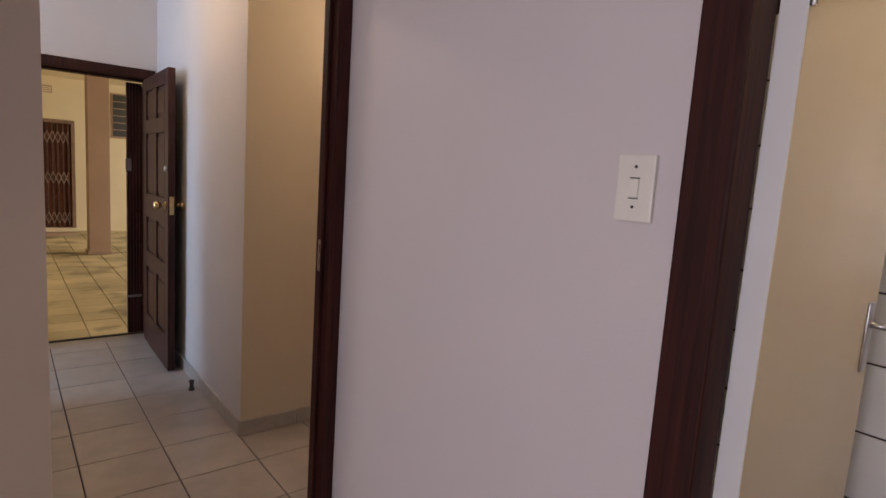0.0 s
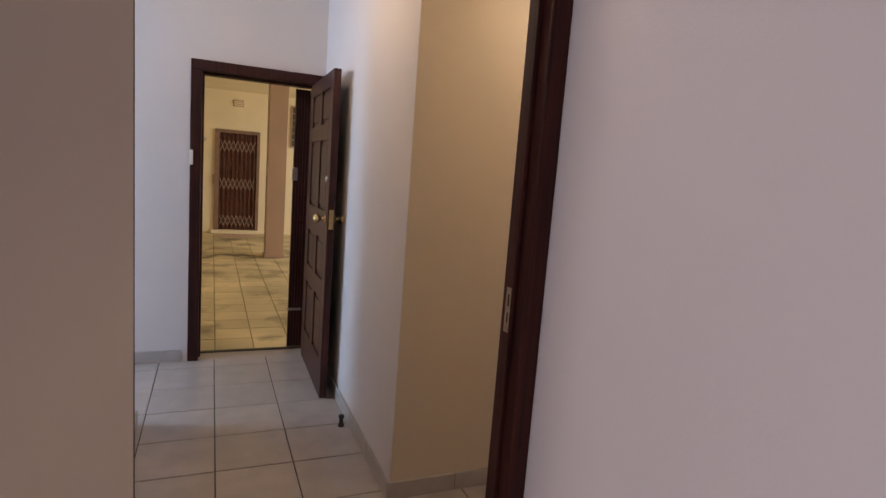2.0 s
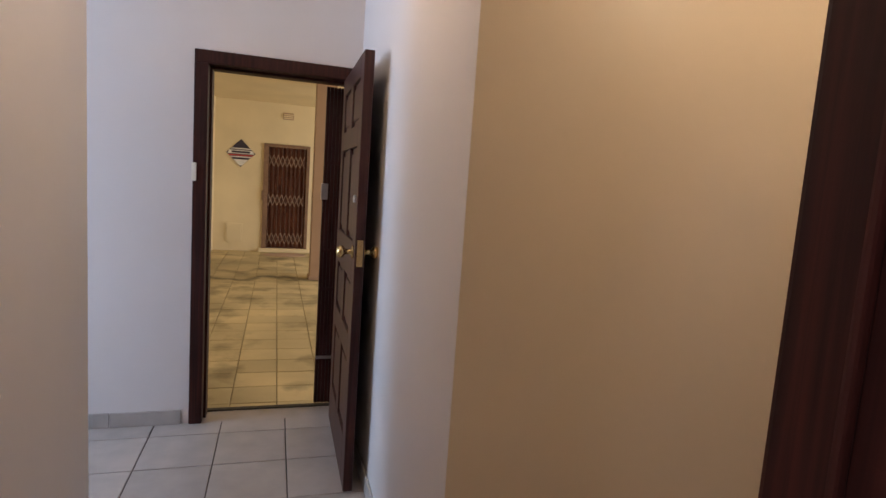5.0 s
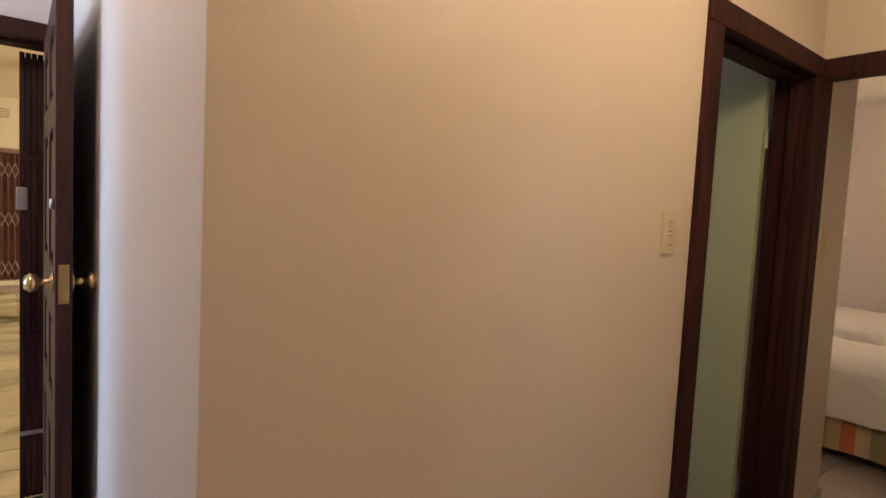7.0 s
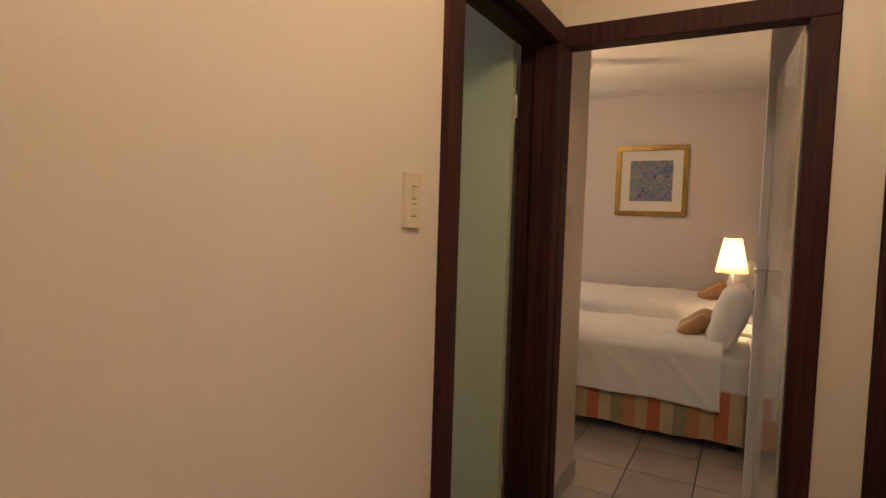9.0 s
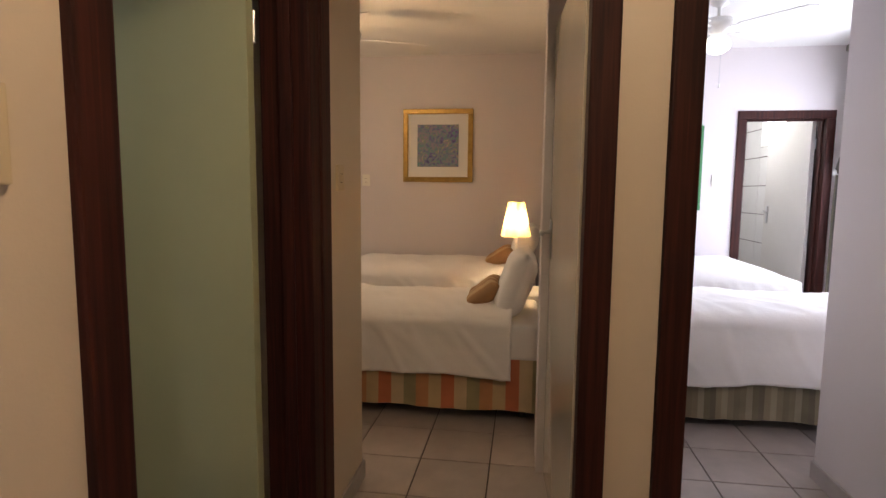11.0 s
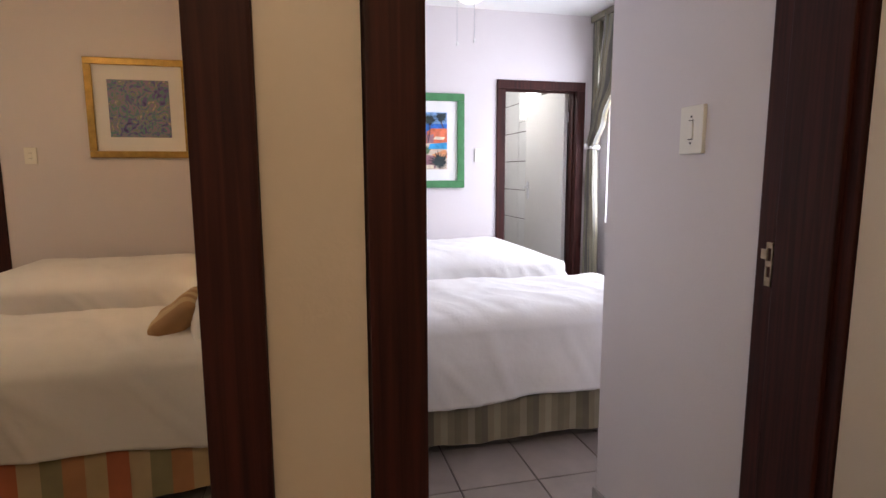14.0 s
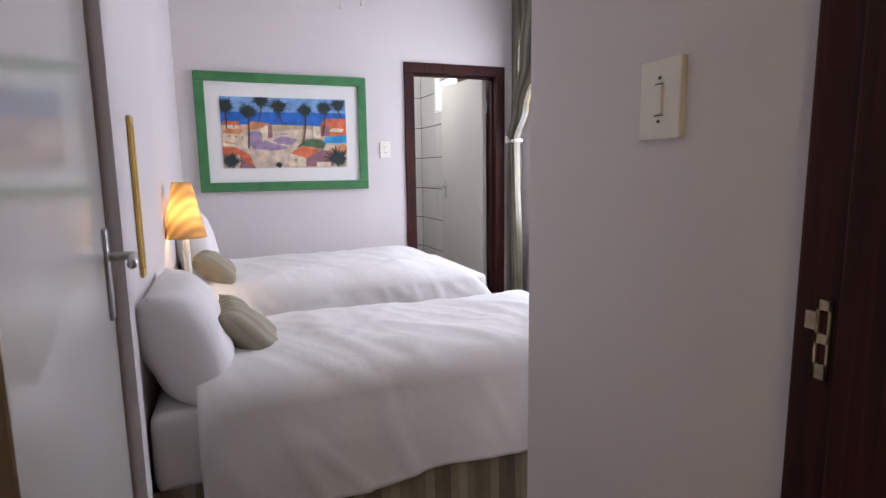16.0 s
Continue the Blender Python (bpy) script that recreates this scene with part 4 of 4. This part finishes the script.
ink([(0.53, 0.21), (0.62, 0.32), (0.78, 0.28), (0.72, 0.21), (0.66, 0.14)], "roof", 7)
ink([(0.62, 0.32), (0.78, 0.28), (0.70, 0.27)], "tile", 8)
ink([(0.50, 0.03), (0.65, 0.02), (0.65, 0.13), (0.53, 0.21)], "house", 6)
ink([(0.65, 0.02), (0.88, 0.02), (0.86, 0.24), (0.78, 0.26), (0.66, 0.13)], "wall", 6)
ink_box(0.74, 0.86, 0.02, 0.08, "house", 7)
for x, z in ((0.05, 0.44), (0.10, 0.43), (0.15, 0.42), (0.09, 0.57), (0.56, 0.10), (0.70, 0.07)):
    ink_box(x, x + 0.012, z, z + 0.03, "wall", 8)
_rng = random.Random(4)
for cx, cz, r, foot in ((0.04, 0.86, 0.14, 0.56), (0.21, 0.79, 0.14, 0.28), (0.31, 0.94, 0.13, 0.66), (0.45, 0.87, 0.14, 0.64), (0.66, 0.82, 0.12, 0.36), (0.82, 0.86, 0.13, 0.46), (0.94, 0.91, 0.13, 0.72), (0.06, 0.09, 0.14, 0.0), (0.92, 0.13, 0.19, 0.0), (0.43, 0.04, 0.06, 0.0), (0.77, 0.36, 0.07, 0.30)):
    star = []
    for k in range(40):
        a = 2 * math.pi * k / 40
        droop = 1.0 if math.sin(a) > -0.2 else 0.8
        rr = r * droop * (_rng.uniform(0.8, 1.15) if k % 2 else _rng.uniform(0.45, 0.65))
        star.append((min(1, max(0, cx + rr * 0.60 * math.cos(a))), min(1, max(0, cz + rr * math.sin(a)))))
    ink(star, "palm" if cz != 0.36 else "green", 10)
    lean = _rng.uniform(-0.025, 0.025)
    ink([(cx + lean - 0.005, foot), (cx + lean + 0.005, foot), (cx + 0.006, (foot + cz) / 2), (cx + 0.003, cz), (cx - 0.003, cz), (cx - 0.005, (foot + cz) / 2)], "trunk", 9)
# narrow gilt panel on the partition, above the bedside table
p3 = framed(pose(5.20, 1.85, 1.23) @ Matrix.Diagonal((1, 0.4, 1, 1)), 0.07, 0.50, 0.025, M_GILT, "narrow yellow-gilt framed panel above the bedhead", M_GILT)


# ---- ceiling fans ----
def fan(x, y, ceil, yaw, globe, label):
    f = thing("ceiling_fan", label, "ceiling fan", pose(x, y, ceil, 0, 0, yaw), "ceiling fans")
    part("canopy", lathe([(0.06, 0.045), (0.06, 0), (0.055, -0.03), (0.02, -0.05), (0.012, -0.055), (0.012, -0.13)][::-1], 20), M_WHITE, f, "", True)
    part("motor", lathe([(0.02, -0.12), (0.085, -0.13), (0.10, -0.16), (0.095, -0.20), (0.05, -0.225), (0.05, -0.25)][::-1], 24), M_WHITE, f, "white motor housing", True)
    for k in range(4):
        m = pose(0, 0, -0.19, 0, 0, 90 * k) @ pose(0, 0, 0, 11, 0, 0)
        bm = boxes((0.17, 0.60, -0.06, 0.06, -0.003, 0.003), bevel=0.002)
        bm2 = boxes((0.08, 0.20, -0.016, 0.016, -0.004, 0.001), bevel=0.001)
        bm = join(bm, bm2)
        bm.transform(m)
        part("blade", bm, M_WHITE, f)
    part("globe", lathe([(0.0, -0.36), (0.04, -0.355), (0.075, -0.33), (0.085, -0.295), (0.07, -0.26), (0.05, -0.25)], 24), globe, f, "round white glass light globe", True)
    for dx in (0.06, -0.06):
        part("pull_chain", rod((dx, 0.05, -0.24), (dx, 0.05, -0.58), 0.002, 6), M_METAL, f)
        part("chain_weight", lathe([(0.0, -0.60), (0.006, -0.595), (0.006, -0.575), (0, -0.57)], 8, pose(dx, 0.05, 0)), M_WHITE, f)
    return f


fan(5.75, 3.54, 2.61, 25, M_GLOBE, "white ceiling fan with a lit glass globe")
fan(5.9, 0.96, 2.64, 40, M_GLOBE, "white ceiling fan with a glass globe and pull chains")


# ---- bedroom two window: curtain, blind ----
def cloth(name, parent, sections, y, folds, amp, mat, label=""):
    """Hanging fabric through (z, left x, right x, depth offset) from top to bottom, gathered in upright folds."""
    bm = bmesh.new()
    uv = bm.loops.layers.uv.new("UVMap")
    nu, nv = 14 * folds, 46
    zs = [q[0] for q in sections]
    g = []
    for k in range(nv + 1):
        z = zs[0] + (zs[-1] - zs[0]) * k / nv
        i = max(n for n in range(len(zs) - 1) if zs[n] >= z - 1e-6)
        f = (zs[i] - z) / (zs[i] - zs[i + 1])
        f = f * f * (3 - 2 * f)
        xl, xr, dy = [sections[i][c] * (1 - f) + sections[i + 1][c] * f for c in (1, 2, 3)]
        row = []
        for n in range(nu + 1):
            u = n / nu
            wob = 0.5 * noise.noise(Vector((u * 3, z * 1.5, folds)))
            ph = 2 * math.pi * folds * u + wob * 1.6
            row.append((bm.verts.new((xl + (xr - xl) * u + 0.004 * math.sin(ph * 0.5 + z * 3), y + dy + amp * math.sin(ph) + 0.3 * amp * math.sin(2.3 * ph + 1), z)), u))
        g.append(row)
    for k in range(nv):
        for n in range(nu):
            q = (g[k][n], g[k][n + 1], g[k + 1][n + 1], g[k + 1][n])
            face = bm.faces.new([v for v, _ in q])
            for loop, (v, u) in zip(face.loops, q):
                loop[uv].uv = (u * folds * 0.09, v.co.z)
    ob = part(name, bm, mat, parent, label, True)
    mod = ob.modifiers.new("thick", "SOLIDIFY")
    mod.thickness = 0.002
    return ob


cu = thing("curtain", "tied-back olive and grey striped satin curtain", "curtain", pose(0, 0, 0))
cloth("side_drape", cu, [(2.60, 7.10, 7.20, 0), (1.95, 7.10, 7.195, 0), (1.53, 7.13, 7.19, 0.01)], -0.56, 3, 0.022, M_CURTAIN)
cloth("swept_drape", cu, [(2.60, 6.55, 7.02, 0), (2.1, 6.72, 7.04, 0.01), (1.75, 6.95, 7.10, 0.02), (1.51, 7.10, 7.185, 0.02)], -0.55, 6, 0.03, M_CURTAIN)
cloth("lower_drape", cu, [(1.53, 7.10, 7.19, 0.015), (1.25, 7.075, 7.205, 0.02), (0.7, 7.03, 7.21, 0.02), (0.06, 7.0, 7.21, 0.02)], -0.55, 5, 0.03, M_CURTAIN)
part("tie_back", join(lathe([(0.075, -0.014), (0.088, -0.008), (0.09, 0.0), (0.088, 0.008), (0.075, 0.014)], 24, pose(7.14, -0.55, 1.515) @ Matrix.Diagonal((0.75, 0.62, 1, 1))), lathe([(0.0, -0.03), (0.014, -0.02), (0.018, 0), (0.014, 0.02), (0.0, 0.03)], 14, pose(7.17, -0.49, 1.525))), M_WHITE, cu, "white satin tie-back with a knob", True)
part("heading", boxes((6.55, 7.21, -0.60, -0.52, 2.58, 2.635), bevel=0.008), M_CURTAIN, cu)
wnd = thing("window_1", "wide white-framed bedroom window behind the curtain", "window", pose(0, 0, 0), kind="structure")
for dims in ((5.4, 5.45, -0.80, -0.745, 0.85, 2.3), (7.045, 7.09, -0.80, -0.745, 0.85, 2.3), (5.45, 7.045, -0.80, -0.745, 0.85, 0.9), (5.45, 7.045, -0.80, -0.745, 2.25, 2.3), (6.22, 6.26, -0.80, -0.745, 0.9, 2.25)):
    part("window_frame", boxes(dims, bevel=0.004), M_WHITE, wnd)
for k in range(10):
    part("blind_slat", boxes((6.5, 7.085, -0.70, -0.695, 1.69 + k * 0.0605, 1.748 + k * 0.0605)), M_BLIND, wnd, "yellow blind slat")


# ---- drawer unit in the hall ----
du = thing("drawer_unit", "low cream drawer unit against the hall wall", "drawer unit", pose(0, 0, 0))
part("carcass", boxes((2.72, 3.262, 0.898, 1.165, 0.05, 0.725), bevel=0.003), M_BEIGE, du)
part("top", boxes((2.70, 3.28, 0.897, 1.195, 0.727, 0.768), bevel=0.006), M_BEIGE, du)
for k in range(3):
    f = part("drawer", boxes((2.715, 3.272, 1.163, 1.187, 0.07 + k * 0.216, 0.276 + k * 0.216), bevel=0.004), M_BEIGE, du)
    part("handle", rod((2.93, 1.192, 0.20 + k * 0.216), (3.04, 1.192, 0.20 + k * 0.216), 0.006), M_METAL, f)
for x in (2.76, 3.21):
    for y in (0.93, 1.11):
        part("foot", boxes((x - 0.02, x + 0.02, y - 0.02, y + 0.02, 0, 0.055), bevel=0.003), M_BEIGE, du)


# ---- bathrooms ----
def louvre_window(x, y0, y1, z0, z1, name, m=pose(0, 0, 0)):
    w = thing(name, "small frosted louvre window", "window", m, kind="structure")
    part("window_frame", boxes((x, x + 0.06, y0, y0 + 0.03, z0, z1), (x, x + 0.06, y1 - 0.03, y1, z0, z1), (x, x + 0.06, y0 + 0.03, y1 - 0.03, z0, z0 + 0.03), (x, x + 0.06, y0 + 0.03, y1 - 0.03, z1 - 0.03, z1), bevel=0.003), M_WHITE, w)
    glow = glowing("bright_pane", (0.95, 0.97, 1.0), 2.6)
    n = 5
    for k in range(n):
        z = z0 + 0.04 + (z1 - z0 - 0.08) * k / n
        bm = boxes((-0.004, 0.004, y0 + 0.03, y1 - 0.03, 0, (z1 - z0 - 0.08) / n * 0.74))
        bm.transform(pose(x + 0.05, 0, z, 0, 14, 0))
        part("pane", bm, glow, w)


louvre_window(0.0, -0.315, 0.315, 1.88, 2.26, "window_2", pose(8.535, -0.516, 0, 0, 0, -90))
louvre_window(8.90, 3.8, 4.4, 1.9, 2.22, "window_3")
bath = thing("shower_ledge", "white tiled ledge in the bathroom", "ledge", pose(0, 0, 0))
part("body", boxes((1.55, 1.995, 0.56, 1.3, 0, 0.46), bevel=0.004), M_GROUT, bath)
pieces("tile", bath, (0.205, 0.006, 0.14), [(1.56 + 0.215 * i, 0.554, 0.012 + 0.15 * k) for i in range(2) for k in range(3)], M_WTILE, 0.002)
part("top", boxes((1.54, 1.995, 0.55, 1.3, 0.462, 0.49), bevel=0.006), M_WTILE, bath)


# ---- porch outside the entrance ----
structure("porch_wall_back", boxes((-0.74, 0.335, 13.25, 13.43, -0.25, 2.86), (1.215, 6.0, 13.25, 13.43, -0.25, 2.86), (0.335, 1.215, 13.25, 13.43, 2.066, 3.0)), M_PORCH, "cream-yellow plastered porch wall")
structure("porch_wall_left", boxes((-0.74, -0.58, 5.12, 12.0, -0.25, 2.86), (-0.74, -0.58, 12.6, 13.25, -0.25, 2.86), (-0.74, -0.58, 12.0, 12.6, -0.25, 1.86), (-0.74, -0.58, 12.0, 12.6, 2.6, 2.86)), M_PORCH, "cream-yellow plastered side wall")
structure("porch_ceiling", boxes((-0.74, 3.2, 5.12, 13.43, 2.86, 2.98)), M_PORCH, "cream porch ceiling")
tagged(link("porch_column", join(boxes((1.12, 1.41, 10.10, 10.40, -0.1, 2.856), bevel=0.01), boxes((1.10, 1.43, 10.08, 10.42, -0.1, -0.05), bevel=0.006)), M_COLUMN), "square brown-painted porch column", "column")
wd = thing("window_4", "dark narrow window in the side wall", "window", pose(0, 0, 0), kind="structure")
part("pane", boxes((-0.70, -0.68, 12.0, 12.6, 1.86, 2.6)), M_GLASS_DIM, wd)
part("window_frame", boxes((-0.68, -0.57, 12.0, 12.04, 1.86, 2.6), (-0.68, -0.57, 12.56, 12.6, 1.86, 2.6), (-0.68, -0.57, 12.04, 12.56, 1.86, 1.9), (-0.68, -0.57, 12.04, 12.56, 2.56, 2.6)), M_COLUMN, wd)
wl = thing("window_5", "dark louvred window in the porch wall", "window", pose(0, 0, 0), kind="structure")
part("window_frame", boxes((1.84, 2.70, 13.22, 13.248, 1.80, 2.69), bevel=0.004), M_COLUMN, wl)
for k in range(6):
    part("louvre", boxes((1.88, 2.66, 13.20, 13.225, 1.84 + k * 0.14, 1.96 + k * 0.14), bevel=0.003), M_GLASS_DIM, wl)
vent = thing("air_brick", "cream clay air vent high on the wall", "air vent", pose(0.781, 13.25, 2.62))
part("body", boxes((-0.10, 0.10, -0.025, 0, -0.065, 0.065), bevel=0.004), M_COLUMN, vent)
for k in range(3):
    part("slat", boxes((-0.09, 0.09, -0.035, -0.024, -0.05 + k * 0.036, -0.03 + k * 0.036), bevel=0.002), M_PORCH, vent)
tagged(link("wall_panel", boxes((-0.351, -0.03, 13.225, 13.25, 0.08, 0.45), (-0.32, -0.06, 13.218, 13.23, 0.11, 0.42), bevel=0.004), M_PORCH), "cream inspection panel low on the porch wall", "wall panel")
for y0 in (10.6, 12.2):
    tagged(link("wall_pipe", rod((-0.55, y0, -0.1), (-0.55, y0, 0.45), 0.025), M_PORCH, smooth=True), "short cream pipe up the side wall", "pipe", "wall pipes")
sd = thing("door_side", "dark brown timber door in the porch side wall", "door", pose(-0.58, 10.2, -0.1), kind="structure")
part("frame", boxes((0, 0.03, 0, 0.06, 0, 2.08), (0, 0.03, 0.84, 0.90, 0, 2.08), (0, 0.03, 0.06, 0.84, 2.02, 2.08), bevel=0.004), M_WOOD_DARK, sd)
part("panel", boxes((0.003, 0.018, 0.06, 0.84, 0.01, 2.02)), M_WOOD_DARK, sd)
# warning board: a diamond of dark and light bands
sg = thing("alarm_sign", "diamond-shaped navy and white security sign", "sign", pose(-0.097, 13.245, 1.83))
part("board", poly([(-0.27, 0), (0, -0.27), (0.27, 0), (0, 0.27)], 0, 0.008), M_SIGN_D, sg)
for z0, z1, mt in ((0.075, 0.095, M_SIGN_W), (-0.015, 0.055, M_SIGN_W), (-0.055, -0.03, M_SIGN_R), (-0.085, -0.065, M_SIGN_W), (-0.24, -0.125, M_SIGN_W)):
    def half(z):
        return 0.265 - abs(z)
    part("band", poly([(-half(z0), z0), (half(z0), z0), (half(z1), z1), (-half(z1), z1)], -0.009, 0.003), mt, sg)
part("lettering", poly([(-0.17, 0.0), (0.17, 0.0), (0.17, 0.038), (-0.17, 0.038)], -0.0125, 0.002), M_SIGN_D, sg)
# neighbour's door behind a sliding trellis gate
nd = thing("door_neighbour", "red-brown timber door behind the gate", "door", pose(0.335, 13.25, -0.08), kind="structure")
part("panel", boxes((0.0, 0.89, 0.08, 0.12, 0.02, 2.14)), M_DOOR_RED, nd)
part("step", boxes((-0.05, 0.94, -0.12, 0.08, -0.02, 0.05), bevel=0.008), M_PORCH, nd)
gt = thing("trellis_gate", "closed brown steel trellis security gate", "gate", pose(0.335, 13.235, -0.07))
part("frame", boxes((0, 0.09, -0.03, 0.02, 0, 2.13), (0.83, 0.89, -0.03, 0.02, 0, 2.13), (0.06, 0.83, -0.03, 0.02, 2.07, 2.13), (0.06, 0.83, -0.03, 0.02, 0, 0.03), bevel=0.004), M_GATE, gt)
for k in range(9):
    x = 0.105 + k * 0.085
    part("bar", boxes((x - 0.012, x + 0.012, -0.012, 0.012, 0.03, 2.07), bevel=0.003), M_GATE_BAR, gt)
for zc in (0.24, 1.02, 1.80):
    for k in range(8):
        x = 0.105 + k * 0.085
        for sgn in (1, -1):
            part("lattice", join(rod((x, -0.018, zc - sgn * 0.11), (x + 0.085, -0.018, zc + sgn * 0.11), 0.009, 6)), M_GATE, gt)
part("lock_box", boxes((-0.02, 0.05, -0.05, -0.03, 1.0, 1.2), bevel=0.004), M_GATE, gt)
tagged(link("door_mat", lathe([(0.0, 0.012), (0.28, 0.012), (0.30, 0.0)][::-1], 32, pose(0.78, 12.75, -0.1) @ Matrix.Diagonal((1.4, 0.8, 1, 1))), M_COLUMN), "dark half-round door mat by the gate", "door mat")

# ---- floor pieces, wall tiles, pavers ----
T = 0.358
cells = []
for i in range(-9, 10):
    for j in range(-15, 3):
        x, y = 0.331 + i * T, 4.049 + j * T
        if 1.14 < x + 0.1 < 3.3 and y > 2.9 - 0.1:
            continue
        if y < 1.9 and (x < -1.2 or x > 1.0 and y < 0.6) or y > 4.9 or x < -3.1 or x + T > 3.5:
            continue
        cells.append((x + 0.003, y + 0.003, -0.010))
pieces("tile", floor_hall, (T - 0.006, T - 0.006, 0.010), cells[:300], M_TILE, 0.002, 0.0004)
R = 0.343
cells = []
for i in range(-3, 12):
    for j in range(-5, 11):
        x, y = 4.69 + i * R, 1.012 + j * R
        if x > 7.3 or y > 4.6 or (x < 4.1 and not 0.3 < y < 2.9) or y < -0.75:
            continue
        cells.append((x + 0.003, y + 0.003, -0.010))
pieces("tile", floor_rooms, (R - 0.006, R - 0.006, 0.010), cells[:300], M_TILE, 0.002, 0.0004)
bath_wall = structure("wall_bath_two_tiling", boxes((9.285, 9.3, -0.53, 1.5, 0, 2.6), (7.385, 9.285, 1.485, 1.5, 0, 2.6), (7.36, 8.22, -0.53, -0.516, 0, 2.6), (8.85, 9.285, -0.53, -0.516, 0, 2.6), (8.22, 8.85, -0.53, -0.516, 0, 1.88), (8.22, 8.85, -0.53, -0.516, 2.26, 2.6)), M_GROUT, "white tiled bathroom wall with dark joints")
pieces("tile", bath_wall, (0.006, 0.454, 0.325), [(9.279, -0.508 + 0.46 * i, 0.099 + 0.333 * k) for i in range(4) for k in range(7)], M_WTILE, 0.002)
pieces("tile", bath_wall, (0.444, 0.006, 0.325), [(8.836, -0.516, 0.099 + 0.333 * k) for k in range(7)], M_WTILE, 0.002)
pieces("tile", bath_wall, (0.454, 0.006, 0.325), [(8.376 - 0.46 * i, -0.516, 0.099 + 0.333 * k) for i in range(2) for k in range(5)], M_WTILE, 0.002)
pieces("tile", bath_wall, (0.454, 0.006, 0.108), [(8.376 - 0.46 * i, -0.516, 1.767) for i in range(2)], M_WTILE, 0.002)
bath_wall1 = structure("wall_bath_one_tiling", boxes((8.86, 8.895, 3.2, 3.78, 0, 2.6), (8.86, 8.895, 3.78, 4.92, 0, 1.88), (7.385, 8.86, 3.205, 3.24, 0, 2.6), (7.385, 8.86, 4.88, 4.915, 0, 2.6)), M_GROUT, "white tiled bathroom wall with dark joints")
pieces("tile", bath_wall1, (0.006, 0.194, 0.284), [(8.854, 3.22 + 0.2 * i, 0.01 + 0.29 * k) for i in range(9) for k in range(6)], M_WTILE, 0.002)
pieces("tile", bath_wall1, (0.194, 0.006, 0.284), [(7.40 + 0.2 * i, 4.874, 0.01 + 0.29 * k) for i in range(7) for k in range(8)], M_WTILE, 0.002)
bath_wall3 = structure("wall_bath_three_tiling", boxes((1.97, 1.995, -1.5, 1.78, 0, 2.4)), M_GROUT, "white tiled bathroom wall with dark joints")
pieces("tile", bath_wall3, (0.006, 0.194, 0.194), [(1.964, -0.6 + 0.2 * i, 0.01 + 0.2 * k) for i in range(11) for k in range(10)], M_WTILE, 0.002)
porch_floor = structure("porch_floor", boxes((-0.74, 3.2, 5.12, 13.25, -0.24, -0.108)), M_PJOINT, "stained sandy square-paved porch floor")
P = 0.305
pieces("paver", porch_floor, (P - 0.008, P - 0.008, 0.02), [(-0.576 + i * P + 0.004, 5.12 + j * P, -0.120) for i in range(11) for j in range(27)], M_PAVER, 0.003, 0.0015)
